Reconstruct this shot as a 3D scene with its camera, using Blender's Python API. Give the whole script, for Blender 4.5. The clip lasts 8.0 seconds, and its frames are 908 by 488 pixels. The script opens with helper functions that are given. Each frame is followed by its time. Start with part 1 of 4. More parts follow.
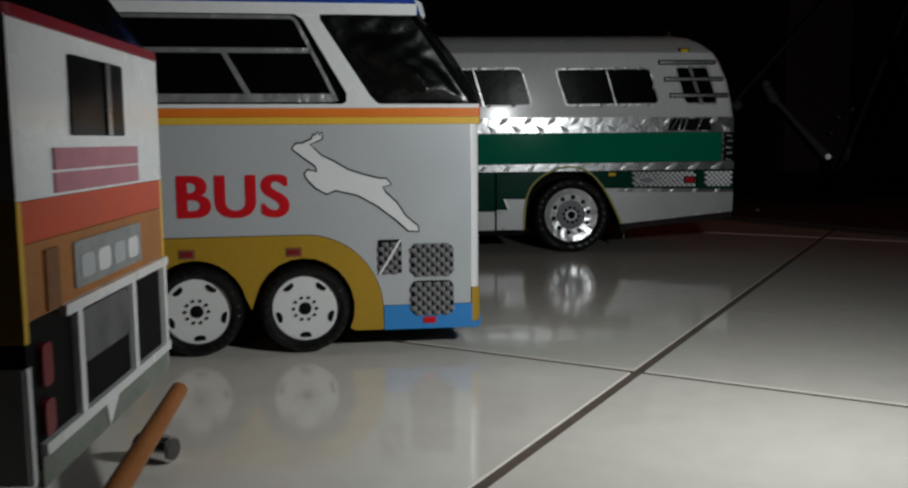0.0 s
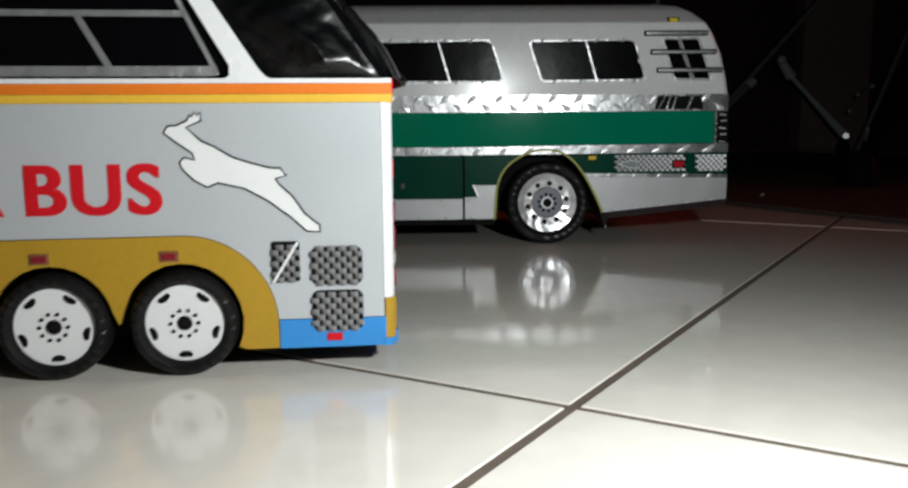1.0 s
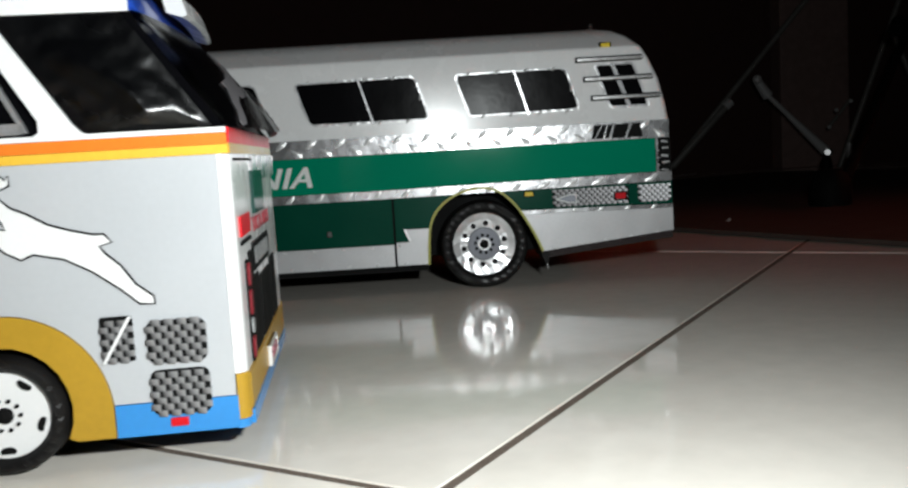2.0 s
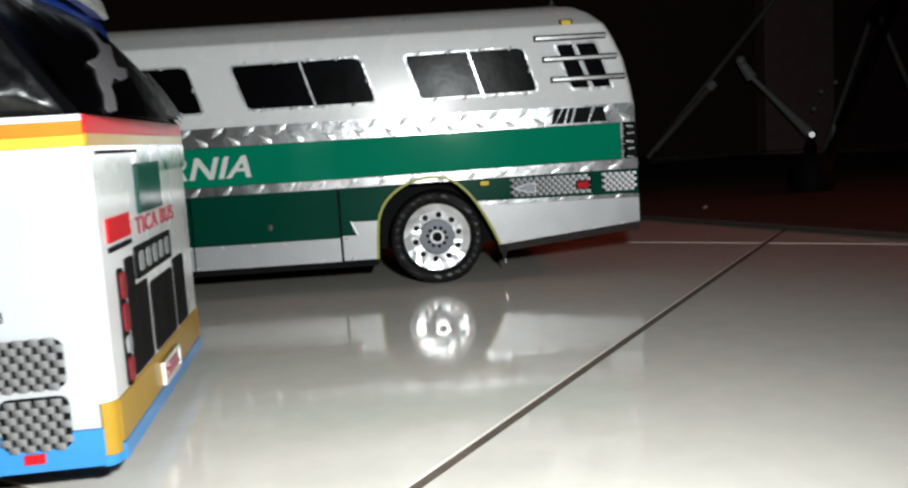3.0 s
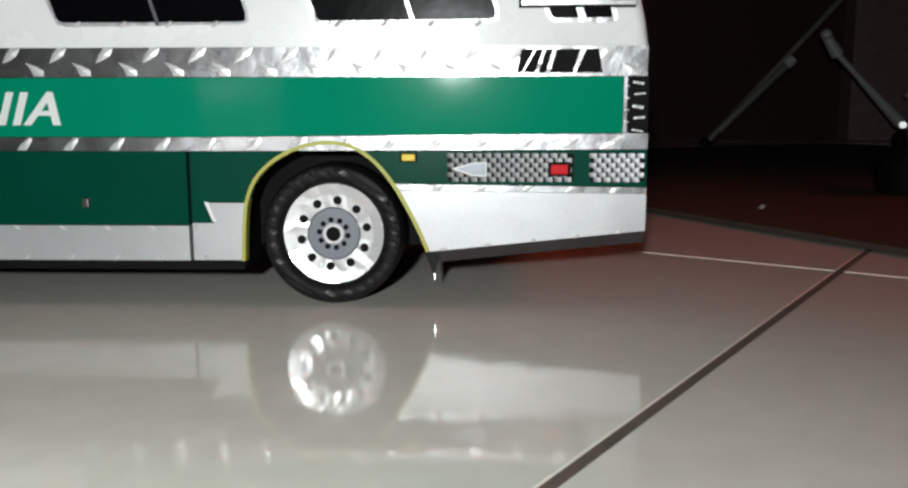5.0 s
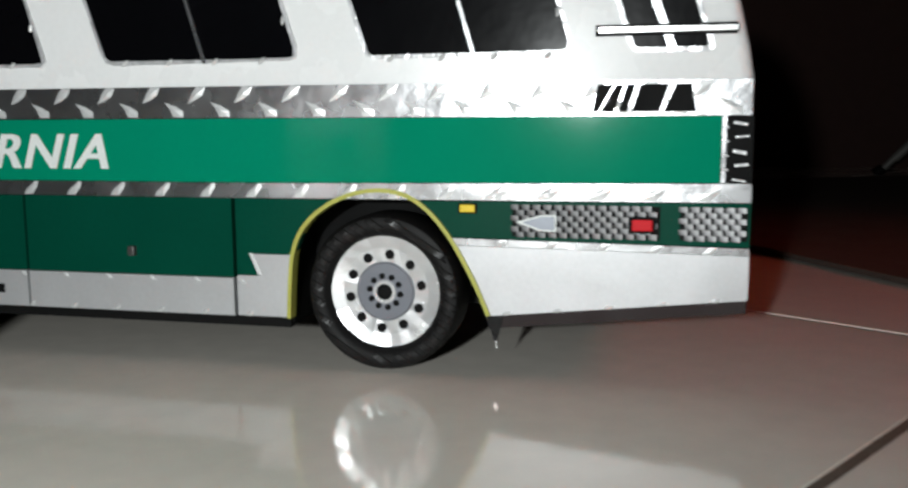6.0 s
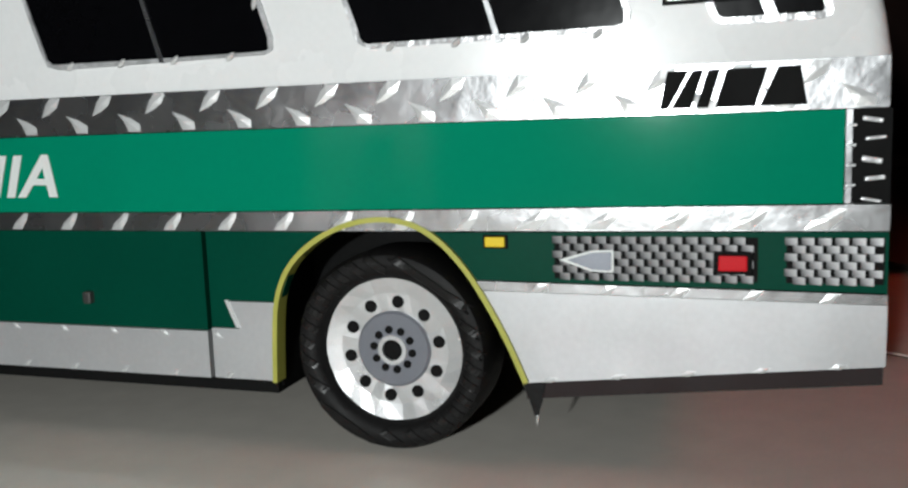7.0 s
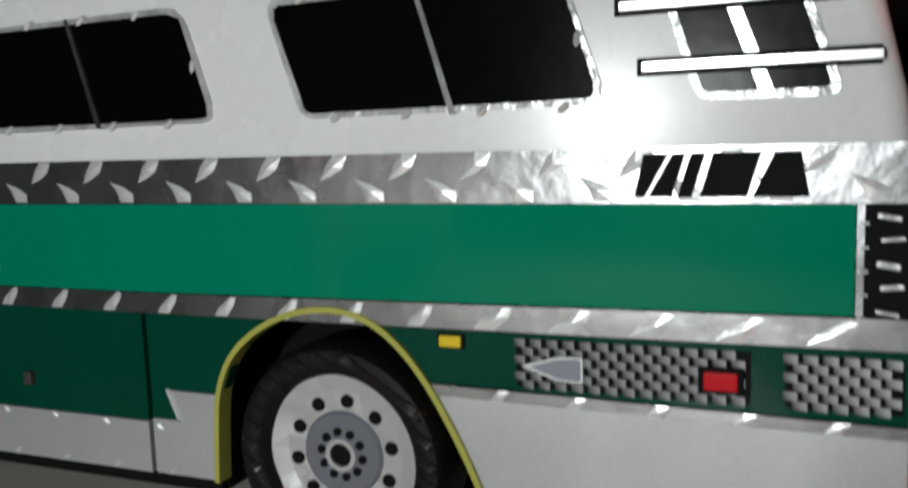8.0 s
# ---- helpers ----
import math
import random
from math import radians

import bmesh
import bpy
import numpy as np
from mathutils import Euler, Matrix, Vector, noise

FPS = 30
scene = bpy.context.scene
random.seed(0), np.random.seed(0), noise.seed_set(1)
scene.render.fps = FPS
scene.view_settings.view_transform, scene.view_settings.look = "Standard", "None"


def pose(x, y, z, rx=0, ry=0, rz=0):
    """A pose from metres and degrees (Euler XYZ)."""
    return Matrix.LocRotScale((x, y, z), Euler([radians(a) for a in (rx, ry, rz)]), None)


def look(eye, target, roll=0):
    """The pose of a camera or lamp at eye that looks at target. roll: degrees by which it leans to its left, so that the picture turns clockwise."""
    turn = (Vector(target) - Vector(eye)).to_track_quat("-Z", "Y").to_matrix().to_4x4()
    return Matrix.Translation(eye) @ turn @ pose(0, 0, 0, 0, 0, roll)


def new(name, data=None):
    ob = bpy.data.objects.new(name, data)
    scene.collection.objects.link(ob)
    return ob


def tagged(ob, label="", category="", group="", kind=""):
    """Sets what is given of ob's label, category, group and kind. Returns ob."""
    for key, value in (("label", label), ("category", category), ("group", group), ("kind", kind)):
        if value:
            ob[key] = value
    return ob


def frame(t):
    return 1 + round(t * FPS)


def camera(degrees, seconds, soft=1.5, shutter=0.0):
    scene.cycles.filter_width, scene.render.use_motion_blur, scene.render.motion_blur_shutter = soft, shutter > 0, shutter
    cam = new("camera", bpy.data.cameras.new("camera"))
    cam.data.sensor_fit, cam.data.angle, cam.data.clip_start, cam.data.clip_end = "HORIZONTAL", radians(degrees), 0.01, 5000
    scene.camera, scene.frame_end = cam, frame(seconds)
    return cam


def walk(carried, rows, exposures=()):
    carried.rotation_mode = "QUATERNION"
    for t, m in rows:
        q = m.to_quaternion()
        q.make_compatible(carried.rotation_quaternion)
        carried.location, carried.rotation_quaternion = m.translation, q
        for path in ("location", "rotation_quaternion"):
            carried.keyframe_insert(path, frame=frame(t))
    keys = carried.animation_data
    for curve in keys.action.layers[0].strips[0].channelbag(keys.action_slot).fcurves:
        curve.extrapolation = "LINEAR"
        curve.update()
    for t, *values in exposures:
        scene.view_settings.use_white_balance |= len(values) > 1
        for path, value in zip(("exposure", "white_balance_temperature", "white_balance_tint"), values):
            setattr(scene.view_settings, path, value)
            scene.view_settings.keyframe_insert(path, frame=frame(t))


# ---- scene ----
cam = camera(54.5, 8.0, soft=2.4, shutter=0.4)
PATH = [
    (0, (-0.2160, -0.5950, 0.0770), (-0.130, 1.389, -0.158), -0.4),
    (0.2, (-0.2089, -0.5842, 0.0766), (-0.135, 1.401, -0.155), -0.6),
    (0.5, (-0.1932, -0.5626, 0.0780), (-0.107, 1.418, -0.188), -0.2),
    (0.7, (-0.1909, -0.5534, 0.0769), (-0.116, 1.423, -0.216), -0.3),
    (1, (-0.1800, -0.5420, 0.0780), (-0.136, 1.437, -0.206), -0.4),
    (1.3, (-0.1666, -0.5330, 0.0798), (-0.146, 1.450, -0.173), -1.4),
    (1.5, (-0.1584, -0.5263, 0.0814), (-0.116, 1.460, -0.147), -2.4),
    (1.7, (-0.1490, -0.5200, 0.0790), (-0.114, 1.470, -0.120), -3.3),
    (2.8, (-0.1228, -0.4840, 0.0800), (-0.058, 1.501, -0.161), -3.6),
    (3, (-0.1170, -0.4760, 0.0800), (-0.051, 1.508, -0.166), -3.6),
    (3.2, (-0.1114, -0.4624, 0.0788), (-0.052, 1.520, -0.177), -2.8),
    (3.5, (-0.1020, -0.4420, 0.0770), (-0.022, 1.537, -0.196), -1.6),
    (4, (-0.0800, -0.3986, 0.0750), (-0.024, 1.582, -0.199), -1.2),
    (5.5, (-0.0410, -0.2850, 0.0705), (-0.267, 1.675, -0.254), 0.1),
    (6, (-0.0270, -0.2670, 0.0780), (-0.462, 1.668, -0.186), -0.2),
    (6.2, (-0.0270, -0.2540, 0.0780), (-0.533, 1.664, -0.181), -0.7),
    (6.5, (-0.0270, -0.2350, 0.0780), (-0.605, 1.666, -0.151), -1.2),
    (7, (-0.0290, -0.1980, 0.0810), (-0.637, 1.687, -0.193), -2.0),
    (7.2, (-0.0263, -0.1906, 0.0817), (-0.700, 1.670, -0.213), -2.2),
    (7.3, (-0.0250, -0.1870, 0.0820), (-0.707, 1.669, -0.220), -2.3),
    (7.5, (-0.0220, -0.1810, 0.0840), (-0.678, 1.680, -0.241), -3.3),
    (8, (-0.0150, -0.1630, 0.0950), (-0.763, 1.675, -0.155), -1.9),
]
EXPOSURES = [(0.0, -1.45), (0.5, -0.45), (1.0, -0.15), (1.5, 0.08), (3.0, 0.68), (4.0, 1.27), (5.5, 1.35), (7.0, 1.25), (7.5, 1.15), (8.0, 0.68)]
walk(cam, [(t, look(eye, target, roll)) for t, eye, target, roll in PATH], EXPOSURES)

# ---- light: the phone's torch, and an added dim red lamp that tints the floor ----
TORCH = (-0.083, -0.450, 0.115)
torch = new("phone_torch", bpy.data.lights.new("phone_torch", "SPOT"))
torch.data.energy, torch.data.color, torch.data.shadow_soft_size = 2.7, (0.945, 1.0, 1.0), 0.008
torch.data.spot_size, torch.data.spot_blend = radians(172), 1.0
torch.matrix_world = look(TORCH, (-0.300, 0.0, 0.02))
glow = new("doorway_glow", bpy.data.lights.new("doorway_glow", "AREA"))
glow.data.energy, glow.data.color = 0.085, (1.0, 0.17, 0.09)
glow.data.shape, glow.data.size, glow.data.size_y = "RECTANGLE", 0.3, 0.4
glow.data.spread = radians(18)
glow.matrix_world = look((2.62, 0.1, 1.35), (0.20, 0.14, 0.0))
world = bpy.data.worlds.new("dim_room")
world.use_nodes = True
scene.world = world
world.node_tree.nodes["Background"].inputs["Color"].default_value = (1.0, 0.62, 0.5, 1)
world.node_tree.nodes["Background"].inputs["Strength"].default_value = 0.004


# ---- materials ----
def surface(name, color, rough=0.5, metal=0.0, vary=0.12, scale=60.0, bump=0.0, bump_scale=300.0, spec=0.35, coat=0.0, rough_vary=0.1, depth=0.0006):
    """A painted, printed or foil surface with variation at two scales."""
    m = bpy.data.materials.new(name)
    m.use_nodes = True
    nt = m.node_tree
    b = nt.nodes["Principled BSDF"]
    b.inputs["Metallic"].default_value = metal
    b.inputs["Specular IOR Level"].default_value = spec
    b.inputs["Coat Weight"].default_value = coat
    b.inputs["Coat Roughness"].default_value = 0.12
    geo = nt.nodes.new("ShaderNodeTexCoord")
    big = nt.nodes.new("ShaderNodeTexNoise")
    big.inputs["Scale"].default_value, big.inputs["Detail"].default_value = scale, 4
    fine = nt.nodes.new("ShaderNodeTexNoise")
    fine.inputs["Scale"].default_value, fine.inputs["Detail"].default_value = scale * 14, 3
    mixn = nt.nodes.new("ShaderNodeMath")
    mixn.operation = "ADD"
    nt.links.new(geo.outputs["Object"], big.inputs["Vector"])
    nt.links.new(geo.outputs["Object"], fine.inputs["Vector"])
    nt.links.new(big.outputs["Fac"], mixn.inputs[0])
    nt.links.new(fine.outputs["Fac"], mixn.inputs[1])
    ramp = nt.nodes.new("ShaderNodeValToRGB")
    half = nt.nodes.new("ShaderNodeMath")
    half.operation, half.inputs[1].default_value = "MULTIPLY", 0.5
    nt.links.new(mixn.outputs[0], half.inputs[0])
    ramp.color_ramp.elements[0].position, ramp.color_ramp.elements[1].position = 0.3, 0.7
    lo = [c * (1 - vary) for c in color]
    hi = [min(1.0, c * (1 + vary)) for c in color]
    ramp.color_ramp.elements[0].color, ramp.color_ramp.elements[1].color = (*lo, 1), (*hi, 1)
    nt.links.new(half.outputs[0], ramp.inputs[0])
    nt.links.new(ramp.outputs[0], b.inputs["Base Color"])
    rr = nt.nodes.new("ShaderNodeMapRange")
    rr.inputs[1].default_value, rr.inputs[2].default_value = 0.3, 0.7
    rr.inputs[3].default_value, rr.inputs[4].default_value = max(0.02, rough * (1 - rough_vary)), min(1, rough * (1 + rough_vary))
    nt.links.new(big.outputs["Fac"], rr.inputs[0])
    nt.links.new(rr.outputs[0], b.inputs["Roughness"])
    if bump:
        bn = nt.nodes.new("ShaderNodeTexNoise")
        bn.inputs["Scale"].default_value, bn.inputs["Detail"].default_value = bump_scale, 3
        nt.links.new(geo.outputs["Object"], bn.inputs["Vector"])
        bp = nt.nodes.new("ShaderNodeBump")
        bp.inputs["Strength"].default_value, bp.inputs["Distance"].default_value = bump, depth
        nt.links.new(bn.outputs["Fac"], bp.inputs["Height"])
        nt.links.new(bp.outputs["Normal"], b.inputs["Normal"])
    return m


def tile_surface():
    m = surface("glazed_tile", (0.85, 0.80, 0.725), 0.095, 0, 0.06, 7.0, 0.26, 42.0, 0.5, rough_vary=0.45)
    nt = m.node_tree
    b = nt.nodes["Principled BSDF"]
    info = nt.nodes.new("ShaderNodeObjectInfo")
    hsv = nt.nodes.new("ShaderNodeHueSaturation")
    rng = nt.nodes.new("ShaderNodeMapRange")
    rng.inputs[3].default_value, rng.inputs[4].default_value = 0.95, 1.04
    nt.links.new(info.outputs["Random"], rng.inputs[0])
    nt.links.new(rng.outputs[0], hsv.inputs["Value"])
    src = b.inputs["Base Color"].links[0].from_socket
    nt.links.new(src, hsv.inputs["Color"])
    nt.links.new(hsv.outputs[0], b.inputs["Base Color"])
    return m


TILE = tile_surface()
GROUT = surface("grout", (0.13, 0.10, 0.08), 0.85, vary=0.25, scale=90, bump=0.4)
PANEL = surface("grey_brown_panel", (0.34, 0.23, 0.21), 0.7, vary=0.2, scale=5, bump=0.2, bump_scale=60)
WALL = surface("brown_wall", (0.085, 0.044, 0.038), 0.8, vary=0.1, scale=3, bump=0.2, bump_scale=60)
CEIL = surface("ceiling_paint", (0.45, 0.40, 0.36), 0.9, vary=0.05, scale=3)
MAT_RUG = surface("dark_mat", (0.070, 0.048, 0.040), 0.75, vary=0.25, scale=40, bump=0.4, bump_scale=400)
WHITE = surface("white_gloss_paint", (0.83, 0.83, 0.83), 0.27, 0, 0.03, 40, 0.06, 60, 0.5, 0.4)
GREEN = surface("green_gloss_paint", (0.0006, 0.225, 0.125), 0.11, 0, 0.05, 40, 0.04, 60, 0.12, 0.0)
DKGREEN = surface("dark_green_paint", (0.001, 0.055, 0.033), 0.22, 0, 0.08, 40, 0.04, 60, 0.12)
SILVER = surface("silver_card", (0.56, 0.56, 0.57), 0.42, 0.40, 0.06, 50, 0.4, 60, 0.4)
GREYSIDE = surface("silver_grey_paint", (0.55, 0.57, 0.595), 0.32, 0.15, 0.03, 40, 0.06, 60, 0.5, 0.3)
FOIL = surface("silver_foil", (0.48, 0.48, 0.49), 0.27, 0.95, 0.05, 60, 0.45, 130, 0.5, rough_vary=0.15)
# paler than the foil: the torch's glint is put into this colour
FOILGLINT = surface("embossed_foil_with_glint", (0.92, 0.92, 0.92), 0.32, 0.5, 0.05, 150, 0.2, 900, 0.6)
WINFOIL = surface("crinkled_window_foil", (0.62, 0.62, 0.63), 0.3, 0.75, 0.12, 150, 1.0, 170, depth=0.0012)
EDGEFOIL = surface("dull_window_foil", (0.58, 0.58, 0.59), 0.32, 0.4, 0.5, 220, 1.0, 260)
CHROME = surface("chrome", (0.8, 0.8, 0.8), 0.25, 1.0, 0.05, 40, 0.1, 200)
REDBROWN = surface("red_brown_underside", (0.011, 0.003, 0.003), 0.6, 0, 0.2, 60)
# the steel's glint is painted in as a near-white, hardly metallic colour
CAP = surface("steel_with_painted_glint", (0.92, 0.92, 0.92), 0.30, 0.15, 0.05, 40)
DULLSTEEL = surface("dull_stand_steel", (0.33, 0.32, 0.30), 0.42, 0.25, 0.25, 60)
BRIGHTCAP = surface("polished_metal_cap", (0.82, 0.82, 0.82), 0.30, 1.0, 0.05, 40)
GREYTUBE = surface("dull_dark_steel", (0.12, 0.115, 0.11), 0.4, 0.6, 0.2, 60)
BLACK = surface("black_card", (0.005, 0.005, 0.005), 0.7, 0, 0.3, 60, spec=0.12)
GLASS = surface("black_window_film", (0.0022, 0.0022, 0.0028), 0.22, 0, 0.2, 30, 0.3, 50, 0.06)
FILM = surface("crumpled_black_film", (0.0016, 0.0018, 0.0024), 0.28, 0, 0.3, 30, 0.8, 60, 1.0, depth=0.0016)
REARFILM = surface("smooth_black_film", (0.0016, 0.0018, 0.0024), 0.17, 0, 0.3, 30, 0.8, 34, 0.3, depth=0.0018)
RUBBER = surface("black_rubber", (0.0065, 0.006, 0.006), 0.6, 0, 0.2, 90, 0.3, 500, 0.2)
TREAD = surface("worn_tread", (0.0085, 0.008, 0.008), 0.36, 0, 0.2, 200, 0.2, 500, 0.3)
RIM = surface("foil_wheel_disc", (0.78, 0.78, 0.79), 0.26, 0.6, 0.04, 70, 0.5, 75, 0.5)
RIMW = surface("white_wheel_disc", (0.80, 0.80, 0.80), 0.35, 0, 0.03, 70)
GREYDISC = surface("grey_hub_disc", (0.19, 0.198, 0.225), 0.4, 0.2, 0.05, 70)
YELLOWTRIM = surface("yellow_trim", (0.44, 0.43, 0.085), 0.45, 0, 0.1, 120)
GOLD = surface("mustard_paint", (0.45, 0.265, 0.024), 0.35, 0, 0.08, 40, 0.05, 60)
BLUE = surface("blue_paint", (0.03, 0.26, 0.66), 0.3, 0, 0.05, 40, 0.05, 60, 0.5, 0.3)
DKBLUE = surface("deep_blue_paint", (0.015, 0.06, 0.36), 0.3, 0, 0.06, 40, 0.05, 60, 0.5, 0.3)
RED = surface("red_print", (0.62, 0.012, 0.02), 0.4, 0, 0.08, 90, spec=0.12)
DKRED = surface("dark_red_print", (0.22, 0.012, 0.02), 0.4, 0, 0.12, 90)
ORANGE = surface("orange_print", (0.80, 0.20, 0.02), 0.4, 0, 0.08, 60)
AMBER = surface("yellow_print", (0.80, 0.48, 0.05), 0.4, 0, 0.08, 60)
YELLOW = surface("yellow_lamp", (0.80, 0.58, 0.02), 0.35, 0, 0.05, 90)
PINK = surface("pink_print", (0.52, 0.22, 0.27), 0.5, 0, 0.2, 150)
LENS = surface("blue_grey_lens", (0.27, 0.285, 0.325), 0.3, 0.2, 0.08, 150)
STICKER_PALE = surface("peeled_sticker_paper", (0.125, 0.118, 0.124), 0.6, 0, 0.1, 90)
CLEARFILM = surface("milky_clear_film", (0.30, 0.30, 0.30), 0.3, 0, 0.3, 60, 0.8, 90)
CLEARFILM.node_tree.nodes["Principled BSDF"].inputs["Alpha"].default_value = 0.4
WEAVE = surface("woven_grille_block", (0.48, 0.49, 0.50), 0.36, 0.45, 0.1, 400)


def printed_weave():
    """Silver-to-black printed blocks, as on carbon weave paper."""
    m = WEAVE
    nt = m.node_tree
    bs = nt.nodes["Principled BSDF"]
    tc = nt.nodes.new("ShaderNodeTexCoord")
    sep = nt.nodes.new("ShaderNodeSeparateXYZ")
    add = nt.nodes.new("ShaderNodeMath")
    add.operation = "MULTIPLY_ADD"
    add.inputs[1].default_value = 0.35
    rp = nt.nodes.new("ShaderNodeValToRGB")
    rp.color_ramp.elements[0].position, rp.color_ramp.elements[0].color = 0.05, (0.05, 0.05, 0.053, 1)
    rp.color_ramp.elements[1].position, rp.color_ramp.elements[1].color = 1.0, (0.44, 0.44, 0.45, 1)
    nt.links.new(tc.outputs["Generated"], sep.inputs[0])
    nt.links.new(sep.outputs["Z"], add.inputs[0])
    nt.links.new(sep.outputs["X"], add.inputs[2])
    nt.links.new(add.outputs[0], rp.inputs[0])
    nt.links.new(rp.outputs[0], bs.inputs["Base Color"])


printed_weave()
GREYPRINT = surface("grey_print", (0.30, 0.31, 0.31), 0.5, 0, 0.3, 220)
BROWN = surface("brown_print", (0.22, 0.10, 0.04), 0.5, 0, 0.35, 80)
WOOD = surface("varnished_wood", (0.34, 0.13, 0.045), 0.35, 0, 0.25, 90, 0.2, 300)
LETTER = surface("white_lettering", (0.78, 0.80, 0.78), 0.4, 0, 0.03, 90)


# ---- mesh helpers ----
def solid(bm):
    bmesh.ops.recalc_face_normals(bm, faces=bm.faces)
    return bm


def mesh_from(name, bm, material, smooth=False):
    me = bpy.data.meshes.new(name)
    bm.to_mesh(me)
    bm.free()
    me.materials.append(material)
    if smooth:
        for p in me.polygons:
            p.use_smooth = True
        me.set_sharp_from_angle(angle=radians(35))
    return me


def part(name, bm, material, parent=None, label="", smooth=False):
    ob = new(name, mesh_from(name, bm, material, smooth))
    ob.parent = parent
    if label:
        ob["label"] = label
    return ob


def piece(name, me, parent, m):
    """One of many alike pieces on a shared mesh."""
    ob = new(name, me)
    ob.parent = parent
    ob.matrix_basis = m
    return ob


def thing(name, label, category, m=None, group="", kind=""):
    ob = new(name)
    ob.empty_display_size = 0.02
    if m is not None:
        ob.matrix_basis = m
    return tagged(ob, label, category, group, kind)


def prism(poly, a, b, plane="xz", bm=None):
    """A flat polygon given in two axes, thick from a to b along the third."""
    bm = bm or bmesh.new()
    def at(p, d):
        if plane == "xz":
            return (p[0], d, p[1])
        if plane == "yz":
            return (d, p[0], p[1])
        return (p[0], p[1], d)
    lo = [bm.verts.new(at(p, a)) for p in poly]
    hi = [bm.verts.new(at(p, b)) for p in poly]
    n = len(poly)
    bm.faces.new(lo)
    bm.faces.new(hi[::-1])
    for i in range(n):
        bm.faces.new((lo[i], lo[(i + 1) % n], hi[(i + 1) % n], hi[i]))
    return solid(bm)


def rounded(poly, r, n=4):
    """The polygon with its corners rounded by r."""
    out = []
    k = len(poly)
    for i in range(k):
        p, a, b = Vector(poly[i]), Vector(poly[i - 1]), Vector(poly[(i + 1) % k])
        da, db = (a - p), (b - p)
        rr = min(r, da.length * 0.45, db.length * 0.45)
        s, e = p + da.normalized() * rr, p + db.normalized() * rr
        for j in range(n + 1):
            t = j / n
            out.append(tuple((1 - t) ** 2 * s + 2 * t * (1 - t) * p + t * t * e))
    return out


def rect(x0, x1, z0, z1):
    return [(x0, z0), (x1, z0), (x1, z1), (x0, z1)]


def box(x0, x1, y0, y1, z0, z1, bev=0.0, bm=None):
    fresh = bm is None
    bm = prism(rect(x0, x1, z0, z1), y0, y1, bm=bm)
    if bev and fresh:
        bmesh.ops.bevel(bm, geom=bm.edges[:], offset=bev, segments=2, affect="EDGES", profile=0.6)
    return bm


def lathe(profile, seg=48, bm=None, cx=0.0, cz=0.0):
    """Turn (radius, y) pairs about the y axis; closed where the radius is 0."""
    bm = bm or bmesh.new()
    rings = []
    for r, y in profile:
        if r < 1e-7:
            rings.append([bm.verts.new((cx, y, cz))])
        else:
            rings.append([bm.verts.new((cx + r * math.cos(2 * math.pi * i / seg), y, cz + r * math.sin(2 * math.pi * i / seg))) for i in range(seg)])
    for a, b in zip(rings, rings[1:]):
        for i in range(seg):
            j = (i + 1) % seg
            if len(a) == 1 and len(b) > 1:
                bm.faces.new((a[0], b[i], b[j]))
            elif len(b) == 1 and len(a) > 1:
                bm.faces.new((a[i], b[0], a[j]))
            elif len(a) > 1:
                bm.faces.new((a[i], b[i], b[j], a[j]))
    return solid(bm)


def disc(r, y0, y1, seg=20, cx=0.0, cz=0.0, bm=None):
    return lathe([(0, y0), (r * 0.94, y0), (r, y0 + (y1 - y0) * 0.3), (r, y1), (0, y1)], seg, bm, cx, cz)


def ring(r0, r1, y0, y1, seg=40, bm=None):
    return lathe([(r0, y1), (r0, y0), (r1, y0), (r1, y1)], seg, bm)


def rod(p, q, r0, r1=None, seg=14, bm=None):
    bm = bm or bmesh.new()
    r1 = r0 if r1 is None else r1
    p, q = Vector(p), Vector(q)
    turn = (q - p).to_track_quat("Z", "Y")
    ends = []
    for c, r in ((p, r0), (q, r1)):
        ends.append([bm.verts.new(c + turn @ Vector((r * math.cos(2 * math.pi * i / seg), r * math.sin(2 * math.pi * i / seg), 0))) for i in range(seg)])
    for i in range(seg):
        j = (i + 1) % seg
        bm.faces.new((ends[0][i], ends[0][j], ends[1][j], ends[1][i]))
    bm.faces.new(ends[0][::-1])
    bm.faces.new(ends[1])
    return solid(bm)


def ribbon(points, width, y0, y1):
    """A strip of that width outwards along a line in the xz plane."""
    bm = bmesh.new()
    rows = []
    k = len(points)
    for i in range(k):
        a, b = Vector(points[max(0, i - 1)]), Vector(points[min(k - 1, i + 1)])
        d = (b - a).normalized()
        nrm = Vector((-d.y, d.x)) * width
        p = Vector(points[i])
        q = p + nrm
        rows.append([bm.verts.new((p.x, y0, p.y)), bm.verts.new((q.x, y0, q.y)), bm.verts.new((q.x, y1, q.y)), bm.verts.new((p.x, y1, p.y))])
    for a, b in zip(rows, rows[1:]):
        for i in range(4):
            j = (i + 1) % 4
            bm.faces.new((a[i], a[j], b[j], b[i]))
    bm.faces.new(rows[0])
    bm.faces.new(rows[-1][::-1])
    return solid(bm)


